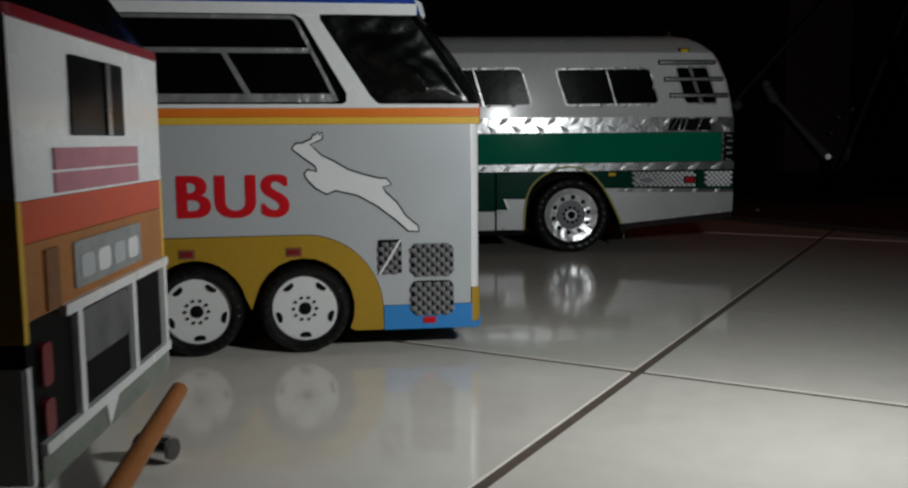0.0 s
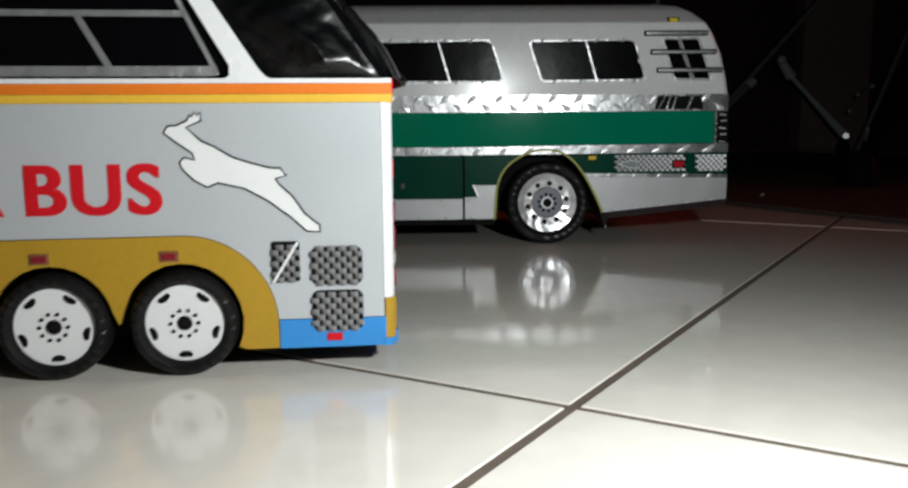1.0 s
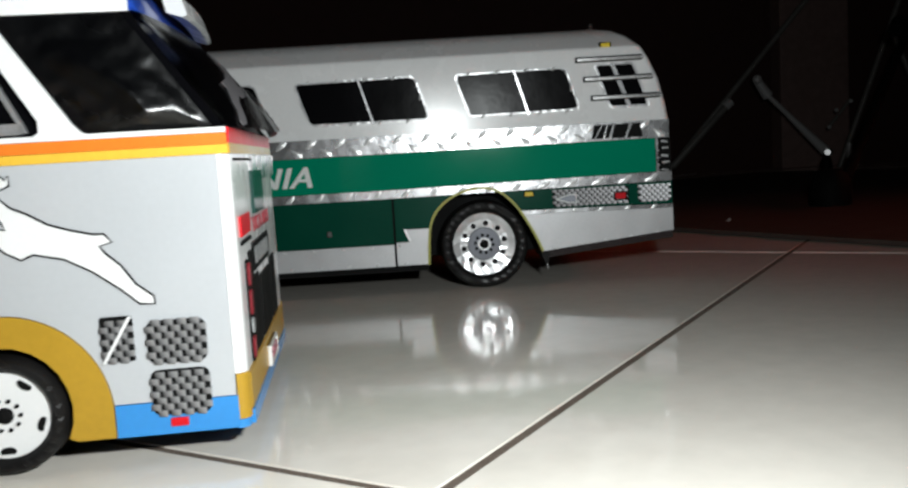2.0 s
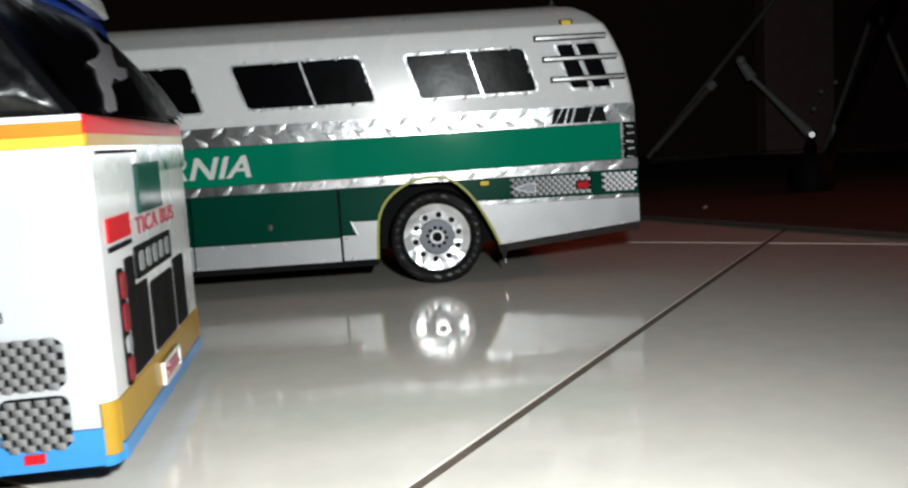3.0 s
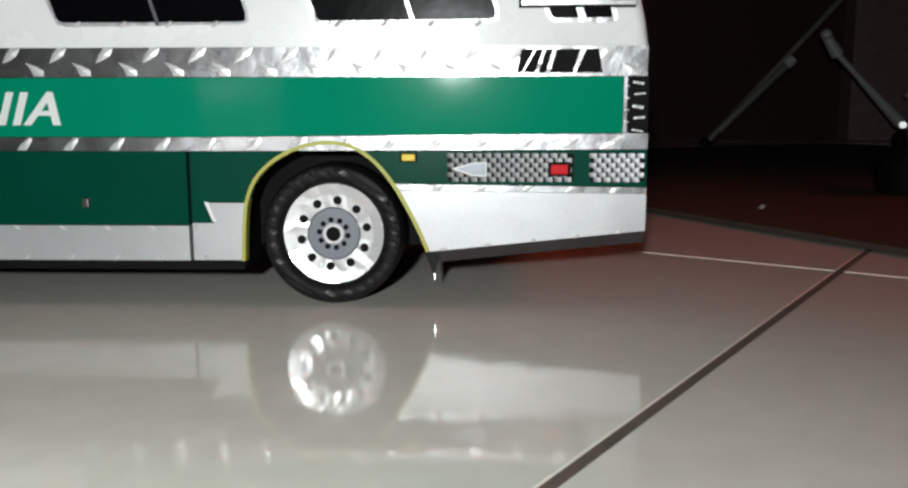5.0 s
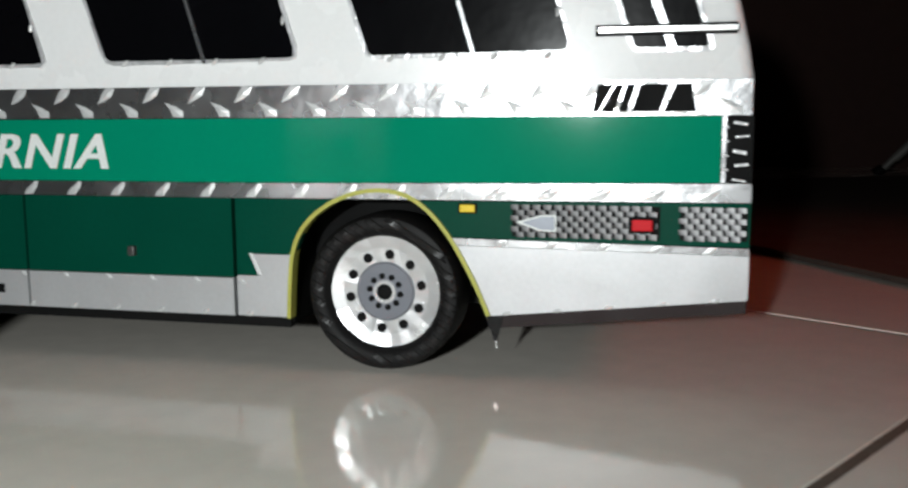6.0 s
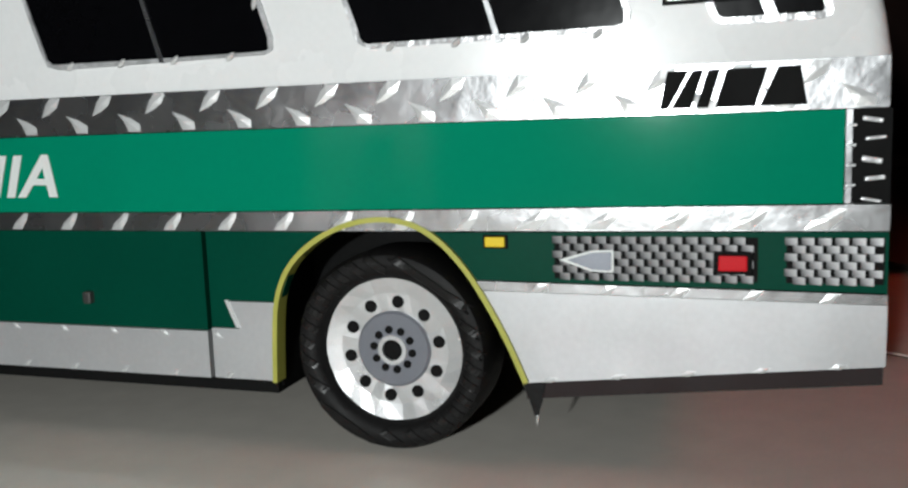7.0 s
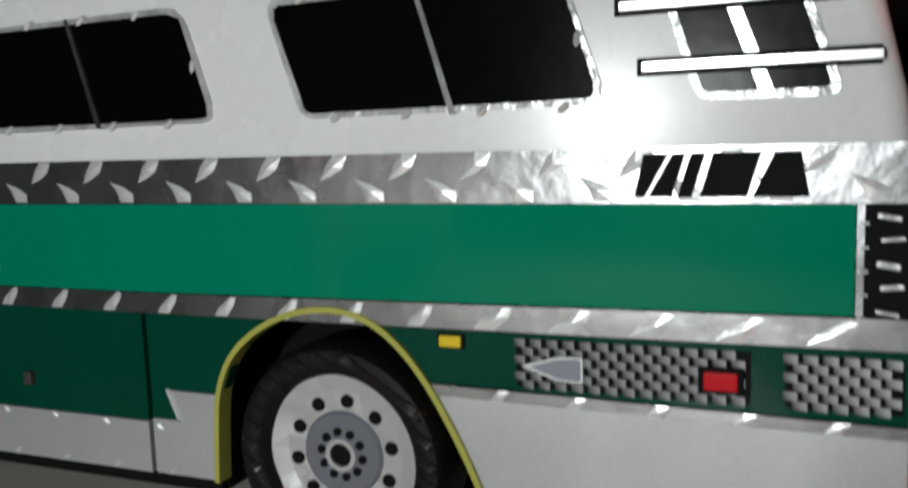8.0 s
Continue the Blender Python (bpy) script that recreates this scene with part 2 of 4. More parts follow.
def frame_ring(poly, width, y0, y1, r, plane="xz"):
    """A rim of that width round a rounded polygon."""
    c = Vector((sum(p[0] for p in poly) / len(poly), sum(p[1] for p in poly) / len(poly)))
    outer = rounded(poly, r)
    k = len(poly)
    inner_poly = []
    for i in range(k):
        p, a, b = Vector(poly[i]), Vector(poly[i - 1]), Vector(poly[(i + 1) % k])
        d1, d2 = (p - a).normalized(), (b - p).normalized()
        n1, n2 = Vector((-d1.y, d1.x)), Vector((-d2.y, d2.x))
        if n1.dot(c - p) < 0:
            n1 = -n1
        if n2.dot(c - p) < 0:
            n2 = -n2
        bis = n1 + n2
        inner_poly.append(tuple(p + bis * (width / max(0.3, bis.dot(n1)))))
    inner = rounded(inner_poly, max(r - width, r * 0.4))
    bm = bmesh.new()
    def at(p, d):
        return (p[0], d, p[1]) if plane == "xz" else (d, p[0], p[1])
    vs = [[bm.verts.new(at(p, d)) for p in line] for line, d in ((outer, y1), (outer, y0), (inner, y0), (inner, y1))]
    n = len(outer)
    for a, b in zip(vs, vs[1:]):
        for i in range(n):
            j = (i + 1) % n
            bm.faces.new((a[i], a[j], b[j], b[i]))
    return solid(bm), inner


def loft(levels, length, width, corner=0.006, seg=5):
    """A closed hull of rounded rectangles: levels of (z, rear x, side inset); the front end mirrors the rear."""
    bm = bmesh.new()
    rings = []
    for z, xr, inset in levels:
        x0, x1, y0, y1 = -length - xr, xr, inset, width - inset
        rr = corner
        pts = []
        for cx, cy, a0 in ((x1 - rr, y1 - rr, 0), (x0 + rr, y1 - rr, 90), (x0 + rr, y0 + rr, 180), (x1 - rr, y0 + rr, 270)):
            for i in range(seg + 1):
                a = radians(a0 + 90 * i / seg)
                pts.append(bm.verts.new((cx + rr * math.cos(a), cy + rr * math.sin(a), z)))
        rings.append(pts)
    n = len(rings[0])
    for a, b in zip(rings, rings[1:]):
        for i in range(n):
            j = (i + 1) % n
            bm.faces.new((a[i], a[j], b[j], b[i]))
    bm.faces.new(rings[0][::-1])
    bm.faces.new(rings[-1])
    return solid(bm)


def lettering(text, material, parent, x0, x1, z0, z1, y, shear=0.0, fat=0.0, spacing=1.0, depth=0.0003, bold=0.0, name="lettering", label=""):
    """Words in the built-in font, fitted between x0 and x1, z0 and z1, on the wall at y that faces -y."""
    cu = bpy.data.curves.new(name, "FONT")
    cu.body, cu.shear, cu.offset, cu.extrude, cu.space_character = text, shear, fat, 0.05, spacing
    tmp = bpy.data.objects.new(name, cu)
    scene.collection.objects.link(tmp)
    me = bpy.data.meshes.new_from_object(tmp.evaluated_get(bpy.context.evaluated_depsgraph_get()))
    bpy.data.objects.remove(tmp)
    co = np.array([v.co[:] for v in me.vertices])
    lo, hi = co.min(0), co.max(0)
    for v in me.vertices:
        a, b, c = v.co
        v.co = (x0 + (a - lo[0]) / (hi[0] - lo[0]) * (x1 - x0), y - (c - lo[2]) / (hi[2] - lo[2]) * depth, z0 + (b - lo[1]) / (hi[1] - lo[1]) * (z1 - z0))
    if bold:
        bm = bmesh.new()
        bm.from_mesh(me)
        more = bmesh.ops.duplicate(bm, geom=bm.verts[:] + bm.edges[:] + bm.faces[:])["geom"]
        bmesh.ops.translate(bm, verts=[g for g in more if isinstance(g, bmesh.types.BMVert)], vec=(bold, -0.00006, 0))
        bm.to_mesh(me)
        bm.free()
    me.materials.clear()
    me.materials.append(material)
    ob = new(name, me)
    ob.parent = parent
    if label:
        ob["label"] = label
    return ob


# ---- room ----
def room():
    fl = thing("floor", "glossy cream ceramic tile floor with dark grout", "floor", kind="structure")
    part("grout_bed", box(-2.6, 2.6, -2.2, 1.50, -0.06, -0.0005), GROUT, fl)
    size, gap, ang = 0.4485, 0.0034, radians(57.7)
    c = Vector((-0.1429, -0.3118, 0))
    u, v = Vector((math.cos(ang), math.sin(ang), 0)), Vector((-math.sin(ang), math.cos(ang), 0))
    h = (size - gap) / 2
    bm = box(-h, h, -h, h, -0.009, 0.0)
    top = [e for e in bm.edges if all(abs(w.co.z) < 1e-6 for w in e.verts)]
    bmesh.ops.bevel(bm, geom=top, offset=0.0003, segments=2, affect="EDGES")
    me = mesh_from("tile", bm, TILE, True)
    for i in range(-9, 10):
        for j in range(-9, 10):
            p = c + u * size * (i + 0.5) + v * size * (j + 0.5)
            m = Matrix.Translation(p) @ Matrix.Rotation(ang, 4, "Z")
            xs = [(m @ Vector((a * h, b * h, 0))) for a in (-1, 1) for b in (-1, 1)]
            lo, hi = Vector((min(q.x for q in xs), min(q.y for q in xs))), Vector((max(q.x for q in xs), max(q.y for q in xs)))
            if hi.x < -2.59 or lo.x > 2.59 or hi.y < -2.19 or lo.y > 1.49:
                continue
            if lo.x > -2.6 and hi.x < 2.6 and lo.y > -2.2 and hi.y < 1.50:
                piece("tile", me, fl, m)
                continue
            bm = bmesh.new()
            bm.from_mesh(me)
            bm.transform(m)
            for co, no in (((-2.6, 0, 0), (-1, 0, 0)), ((2.6, 0, 0), (1, 0, 0)), ((0, -2.2, 0), (0, -1, 0)), ((0, 1.50, 0), (0, 1, 0))):
                bmesh.ops.bisect_plane(bm, geom=bm.verts[:] + bm.edges[:] + bm.faces[:], plane_co=co, plane_no=no, clear_outer=True)
            if bm.faces:
                part("tile", bm, TILE, fl)
    for n, dims in (("wall_north", (-2.7, 2.7, 1.50, 1.60, -0.06, 2.5)), ("wall_south", (-2.7, 2.7, -2.3, -2.2, -0.06, 2.5)), ("wall_west", (-2.7, -2.6, -2.2, 1.50, -0.06, 2.5))):
        tagged(part(n, box(*dims), WALL), "brown painted wall in the dark", "wall", kind="structure")
    # opening added out of view, as a way in for the red lamp
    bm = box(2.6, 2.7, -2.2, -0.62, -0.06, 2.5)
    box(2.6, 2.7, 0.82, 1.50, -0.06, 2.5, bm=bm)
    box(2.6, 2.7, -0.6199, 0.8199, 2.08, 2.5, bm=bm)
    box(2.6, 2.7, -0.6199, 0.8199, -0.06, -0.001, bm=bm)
    tagged(part("wall_east", bm, WALL), "brown painted wall with an added, unseen doorway opening", "wall", kind="structure")
    tagged(part("wall_pilaster", box(0.645, 0.798, 1.440, 1.4995, 0.0004, 2.4995, 0.004), PANEL), "grey-brown pilaster on the brown wall", "pilaster", kind="structure")
    tagged(part("ceiling", box(-2.7, 2.7, -2.3, 1.60, 2.5, 2.6), CEIL), "pale painted ceiling in the dark", "ceiling", kind="structure")


room()


# ---- wheels ----
def ribs(line, s, pitch, wide, slope, lift=0.0003):
    """Parallel slanted ribs, as on a disc cut out of ribbed rubber, following the sidewall's curve."""
    radii, depths = [q for q, y in line], [y for q, y in line]
    u = Vector((math.cos(radians(slope)), math.sin(radians(slope))))
    n = Vector((-u.y, u.x))
    top = radii[-1]
    step = 0.0011
    bm = bmesh.new()
    for k in range(-int(top / pitch) - 1, int(top / pitch) + 2):
        d = (k + 0.35) * pitch
        last = None
        for i in range(-int(top / step) - 1, int(top / step) + 2):
            row = []
            for off, h in ((-0.5, -0.0002), (-0.34, lift), (0.34, lift), (0.5, -0.0002)):
                p = u * (i * step) + n * (d + off * wide)
                if radii[0] <= p.length <= top:
                    row.append((p.x * s, (float(np.interp(p.length, radii, depths)) - h) * s, p.y * s))
            row = [bm.verts.new(c) for c in row] if len(row) == 4 else None
            if row and last:
                for j in range(3):
                    bm.faces.new((last[j], last[j + 1], row[j + 1], row[j]))
            last = row
    return solid(bm)


def coach_wheel(parent, x, y, r, far=False):
    """The foil-faced wheel of the green coach, its face towards -y."""
    w = new("wheel")
    w.parent = parent
    w.matrix_basis = pose(x, y, r * 1.0325, 0, 0, 180 if far else 0)
    s = r / 0.025
    side = [(0.0160, 0.0030), (0.0182, 0.0004), (0.0190, -0.0022), (0.0205, -0.0036), (0.0228, -0.0040), (0.0246, -0.0034), (0.0256, -0.0014), (0.0258, 0.0030)]
    part("tyre", lathe([(q * s, y * s) for q, y in side] + [(0.0258 * s, 0.013 * s), (0.0240 * s, 0.017 * s), (0.012 * s, 0.017 * s), (0, 0.017 * s)], 64), RUBBER, w, smooth=True)
    part("tread", ribs(side[2:], s, 0.0040, 0.0026, -33), TREAD, w, "slanted tread ribs on the sidewall")
    bm = lathe([(0, 0.0012 * s), (0.004 * s, 0.0012 * s), (0.0105 * s, 0.0009 * s), (0.0145 * s, 0.0006 * s), (0.0186 * s, -0.0003 * s), (0.0188 * s, 0.0008 * s), (0.016 * s, 0.005 * s)], 30)
    rng = random.Random(7)
    for v in bm.verts:
        if 0.009 * s < math.hypot(v.co.x, v.co.z) < 0.0187 * s:
            v.co.y += rng.uniform(-0.00022, 0.00022) * s
    part("rim", bm, RIM, w, "crinkled silver foil disc")
    part("hub_plate", disc(0.0098 * s, -0.0001 * s, 0.0014 * s, 40), GREYDISC, w, "grey round hub plate")
    hole = mesh_from("hole", disc(0.0016 * s, -0.0002 * s, 0.0006 * s, 14), BLACK)
    nut = mesh_from("nut", disc(0.00102 * s, -0.0007 * s, 0.0004 * s, 10), BLACK)
    for i in range(10):
        a = 2 * math.pi * (i + 0.3) / 10
        piece("hole", hole, w, pose(0.0123 * s * math.cos(a), 0.0004 * s, 0.0123 * s * math.sin(a)))
        piece("nut", nut, w, pose(0.0052 * s * math.cos(a + 0.3), 0, 0.0052 * s * math.sin(a + 0.3)))
    part("hub_ring", ring(0.0027 * s, 0.0038 * s, -0.0010 * s, 0.0006 * s, 28), RIM, w, "pale hub ring")
    part("hub_cap", disc(0.0027 * s, -0.0006 * s, 0.0006 * s, 20), BLACK, w)
    return w


def slotted_wheel(parent, x, y, r, far=False, spin=0.0, ground=0.0):
    """The white five-slot wheel of the smaller coaches."""
    w = new("wheel")
    w.parent = parent
    w.matrix_basis = pose(x, y, ground + r * 1.034, 0, 0, 180 if far else 0) @ Matrix.Diagonal((1.03, 1, 1, 1))
    s = r / 0.0165
    side = [(0.0109, 0.0030), (0.0123, 0.0004), (0.0131, -0.0014), (0.0142, -0.0026), (0.0155, -0.0024), (0.0165, -0.0012), (0.0170, 0.0010)]
    part("tyre", lathe([(q * s, y * s) for q, y in side] + [(0.0171 * s, 0.009 * s), (0.0160 * s, 0.012 * s), (0, 0.012 * s)], 56), RUBBER, w, smooth=True)
    part("tread", ribs(side[2:], s, 0.0031, 0.0020, -33), TREAD, w, "slanted tread ribs on the sidewall")
    part("rim", lathe([(0, 0.0002 * s), (0.0120 * s, 0.0), (0.0124 * s, 0.0003 * s), (0.0124 * s, 0.002 * s)], 48), RIMW, w, "white wheel disc")
    slot = [(0.0022 * math.cos(t), 0.0013 * math.sin(t)) for t in np.linspace(0, math.pi, 9)] + [(-0.0018, -0.0007), (0.0018, -0.0007)]
    sm = mesh_from("slot", prism([(a * s, b * s) for a, b in slot], -0.0002 * s, 0.0004 * s), BLACK)
    nut = mesh_from("nut", disc(0.0006 * s, -0.0005 * s, 0.0004 * s, 8), BLACK)
    for i in range(5):
        a = spin + 2 * math.pi * i / 5 - math.pi / 2
        piece("slot", sm, w, pose(0.0103 * s * math.cos(a), 0, 0.0103 * s * math.sin(a)) @ Matrix.Rotation(-(a + math.pi / 2), 4, "Y"))
    for i in range(10):
        a = 2 * math.pi * i / 10
        piece("nut", nut, w, pose(0.0043 * s * math.cos(a), 0, 0.0043 * s * math.sin(a)))
    part("hub_cap", lathe([(0, -0.0010 * s), (0.0018 * s, -0.0008 * s), (0.0024 * s, 0.0), (0.0024 * s, 0.0005 * s)], 20), BLACK, w)
    return w


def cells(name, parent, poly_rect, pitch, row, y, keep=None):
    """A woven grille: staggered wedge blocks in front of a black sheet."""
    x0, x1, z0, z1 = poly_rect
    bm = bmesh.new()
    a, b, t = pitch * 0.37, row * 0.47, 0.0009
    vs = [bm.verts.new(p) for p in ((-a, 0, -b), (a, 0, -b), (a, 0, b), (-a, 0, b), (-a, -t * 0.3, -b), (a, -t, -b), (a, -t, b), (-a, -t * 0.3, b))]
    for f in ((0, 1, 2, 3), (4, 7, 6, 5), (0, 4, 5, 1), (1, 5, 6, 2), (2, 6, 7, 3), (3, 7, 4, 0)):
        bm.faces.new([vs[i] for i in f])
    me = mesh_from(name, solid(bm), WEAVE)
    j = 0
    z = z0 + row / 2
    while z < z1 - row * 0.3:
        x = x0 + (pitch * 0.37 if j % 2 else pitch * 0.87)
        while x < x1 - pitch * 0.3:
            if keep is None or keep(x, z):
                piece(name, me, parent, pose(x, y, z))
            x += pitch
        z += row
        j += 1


# ---- the green and white coach ----
def smooth_line(pts, rounds=2):
    """The open line with its corners cut, so that it runs as a curve."""
    for _ in range(rounds):
        out = [pts[0]]
        for (ax, az), (bx, bz) in zip(pts, pts[1:]):
            out += [(0.75 * ax + 0.25 * bx, 0.75 * az + 0.25 * bz), (0.25 * ax + 0.75 * bx, 0.25 * az + 0.75 * bz)]
        pts = out + [pts[-1]]
    return pts


def sliver(name, length, wide, lean):
    """An embossed bar with pointed ends, leaning by that many degrees from upright."""
    h, w = length / 2, wide / 2
    pts = [(0, -h), (w, -h * 0.55), (w * 0.9, h * 0.4), (0.0, h), (-w, h * 0.45), (-w * 0.9, -h * 0.5)]
    bm = bmesh.new()
    lo = [bm.verts.new((a, 0, b)) for a, b in pts]
    mid = [bm.verts.new((0, -0.0005, b)) for b in (-h * 0.5, h * 0.5)]
    for i in range(6):
        j = (i + 1) % 6
        if i in (2, 3):
            bm.faces.new((lo[i], lo[j], mid[1]))
        elif i in (0, 5):
            bm.faces.new((lo[i], lo[j], mid[0]))
        else:
            bm.faces.new((lo[i], lo[j], mid[1 if i == 1 else 0], mid[0 if i == 1 else 1]))
    bmesh.ops.rotate(bm, verts=bm.verts, cent=(0, 0, 0), matrix=Matrix.Rotation(radians(lean), 3, "Y"))
    return mesh_from(name, solid(bm), FOILGLINT)


def leaf(name, pts, lift=0.0004):
    """An embossed leaf on the foil, highest in its middle."""
    bm = bmesh.new()
    rim = [bm.verts.new((a, 0, b)) for a, b in pts]
    n = len(pts)
    top = bm.verts.new((sum(a for a, b in pts) / n, -lift, sum(b for a, b in pts) / n))
    for i in range(n):
        bm.faces.new((rim[i], rim[(i + 1) % n], top))
    return mesh_from(name, solid(bm), FOILGLINT)


def green_coach():
    L, W = 0.56, 0.125
    bus = thing("model_bus", "green and white model coach with silver foil trim on the tiles", "model bus", pose(0, 0, 0), "parked model buses")
    levels = [(0.0815, 0.0012, 0.0), (0.091, 0.0012, 0.0), (0.100, -0.0002, 0.0), (0.115, -0.0038, 0.0), (0.127, -0.0092, 0.0002), (0.1330, -0.0126, 0.0008), (0.1341, -0.0133, 0.0012), (0.1350, -0.0139, 0.0026), (0.1410, -0.019, 0.0105), (0.1455, -0.026, 0.0180), (0.148, -0.036, 0.028), (0.149, -0.05, 0.04)]
    part("upper_shell", loft(levels, L, W, 0.0045), WHITE, bus, "white rounded upper body", True)
    # dark hull behind the panels, set back where the wheels stand
    for dims in ((-0.556, -0.436, 0.0032, W - 0.0032, 0.0135, 0.0812), (-0.380, -0.1425, 0.0032, W - 0.0032, 0.0135, 0.0812), (-0.076, -0.0032, 0.0032, W - 0.0032, 0.024, 0.0812), (-0.4359, -0.3801, 0.024, W - 0.024, 0.018, 0.0812), (-0.1424, -0.0761, 0.024, W - 0.024, 0.018, 0.0812)):
        part("hull_section", box(*dims), BLACK, bus, "black inner hull")
    arch_r = [(-0.142, 0.0155), (-0.1412, 0.030), (-0.1402, 0.038), (-0.1365, 0.046), (-0.129, 0.0525), (-0.120, 0.0565), (-0.111, 0.0578), (-0.103, 0.0565), (-0.0965, 0.0525), (-0.0905, 0.046), (-0.0855, 0.038), (-0.0805, 0.0285), (-0.0765, 0.0190)]
    arch_r = smooth_line(arch_r)
    shift = -0.296
    arch_f = [(x + shift, z) for x, z in arch_r]
    for arch in (arch_r, arch_f):
        part("arch_trim", ribbon(arch, 0.0013, -0.0012, 0.0034), YELLOWTRIM, bus, "dull yellow wheel arch trim")
    # stripes and foil bands, both sides and rear
    for side in (0, 1):
        def sheet(name, poly, mat, y0=-0.0, y1=0.003, label=""):
            a, b = (y0, y1) if side == 0 else (W - y1, W - y0)
            return part(name, prism(poly, a, b), mat, bus, label)
        sheet("green_stripe", [(-0.556, 0.0601), (-0.160, 0.0601), (-0.0078, 0.0615), (-0.0078, 0.0808), (-0.556, 0.0808)], GREEN, 0, 0.003, "bright green gloss stripe")
        sheet("upper_foil_band", rect(-0.556, 0.0003, 0.0810, 0.0912), FOIL, -0.0006, 0.003, "diamond plate foil band")
        sheet("lower_foil_band", [(-0.556, 0.0551), (-0.160, 0.0551), (0.0011, 0.0558), (0.0011, 0.0613), (-0.160, 0.0599), (-0.556, 0.0599)], FOIL, -0.0006, 0.003, "diamond plate foil band")
        for a, b in ((-0.380, -0.3197), (-0.3190, -0.2415), (-0.2405, -0.1624)):
            sheet("luggage_door", rect(a, b, 0.0285, 0.0549), DKGREEN, 0, 0.003, "dark green luggage door")
            sheet("skirt", rect(a, b, 0.0155, 0.0282), SILVER, -0.0002, 0.003, "silver skirt panel")
        sheet("luggage_door", rect(-0.5555, -0.438, 0.0285, 0.0549), DKGREEN, 0, 0.003, "dark green luggage door")
        sheet("skirt", rect(-0.5555, -0.438, 0.0155, 0.0282), SILVER, -0.0002, 0.003, "silver skirt panel")
        sheet("flank", [(-0.1610, 0.0294), (-0.1532, 0.0294), (-0.1560, 0.0367), (-0.1404, 0.0367), (-0.1365, 0.046), (-0.129, 0.0525), (-0.1235, 0.0549), (-0.1610, 0.0549)], DKGREEN, 0, 0.003, "dark green flank panel")
        sheet("skirt", [(-0.1610, 0.0157), (-0.1422, 0.0157), (-0.1412, 0.030), (-0.1404, 0.0365), (-0.1556, 0.0365), (-0.1526, 0.0292), (-0.1610, 0.0292)], SILVER, -0.0002, 0.003, "silver skirt panel with a notch")
        sheet("flank", [(-0.0888, 0.0437), (-0.0905, 0.046), (-0.0965, 0.0525), (-0.0998, 0.0549), (0.0011, 0.0555), (0.0011, 0.0426)], DKGREEN, 0, 0.003, "dark green flank panel")
        sheet("skirt", [(-0.0870, 0.0411), (-0.0855, 0.038), (-0.0805, 0.0285), (-0.0765, 0.0190), (0.0012, 0.0270), (0.0012, 0.0401)], SILVER, -0.0002, 0.003, "silver rear skirt panel")
        sheet("foil_edge", [(-0.0885, 0.0435), (-0.0873, 0.0413), (0.0011, 0.0403), (0.0011, 0.0424)], FOIL, -0.0006, 0.003, "foil edging strip")
        sheet("grille_strip", rect(-0.0076, -0.0064, 0.0616, 0.0808), FOIL, -0.0005, 0.003, "foil upright strip")
        sheet("corner_panel", rect(-0.0063, 0.0011, 0.0616, 0.0808), BLACK, 0.0003, 0.003, "black vented corner panel")
    bm = prism(rect(0.0034, W - 0.0034, 0.0285, 0.0806), -0.0030, 0.0008, "yz")
    part("rear_panel", bm, DKGREEN, bus, "dark green rear panel")
    bm = prism([(-0.0762, 0.0148), (-0.0762, 0.0188), (0.0009, 0.0268), (0.0009, 0.0228)], 0.0010, W - 0.0010)
    part("underbody", bm, REDBROWN, bus, "dark red-brown underbody")
    part("sill", box(-0.380, -0.1430, 0.0012, W - 0.0012, 0.0120, 0.0154), BLACK, bus, "black sill")
    part("floor_pan", box(-0.0755, -0.0040, 0.004, W - 0.004, 0.0279, 0.0300), REDBROWN, bus, "dark red-brown floor pan")
    flap = part("mud_flap", prism([(-0.0772, 0.0188), (-0.0742, 0.0191), (-0.0716, 0.0186), (-0.0726, 0.0140), (-0.0737, 0.0104), (-0.0743, 0.0110), (-0.0756, 0.0150)], 0.0005, 0.0016), RUBBER, bus, "small dark mud flap")
    part("flap_tip", prism([(-0.0739, 0.0112), (-0.0733, 0.0112), (-0.0734, 0.0088), (-0.0738, 0.0088)], 0.0002, 0.0018), CHROME, flap, "bright metal tip")
    # embossed bars on the foil, their glint in the paler colour
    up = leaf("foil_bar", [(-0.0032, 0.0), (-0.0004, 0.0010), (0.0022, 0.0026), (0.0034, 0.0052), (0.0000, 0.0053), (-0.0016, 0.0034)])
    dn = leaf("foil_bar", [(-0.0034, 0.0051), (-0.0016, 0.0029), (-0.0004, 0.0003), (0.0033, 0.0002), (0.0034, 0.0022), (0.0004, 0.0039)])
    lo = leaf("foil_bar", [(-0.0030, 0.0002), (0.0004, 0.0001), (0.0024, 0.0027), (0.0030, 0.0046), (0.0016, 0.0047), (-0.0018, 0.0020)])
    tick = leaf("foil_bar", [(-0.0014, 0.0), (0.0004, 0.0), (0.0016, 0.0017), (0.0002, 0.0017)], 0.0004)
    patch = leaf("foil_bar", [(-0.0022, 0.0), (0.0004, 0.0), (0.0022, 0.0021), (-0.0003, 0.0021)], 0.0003)
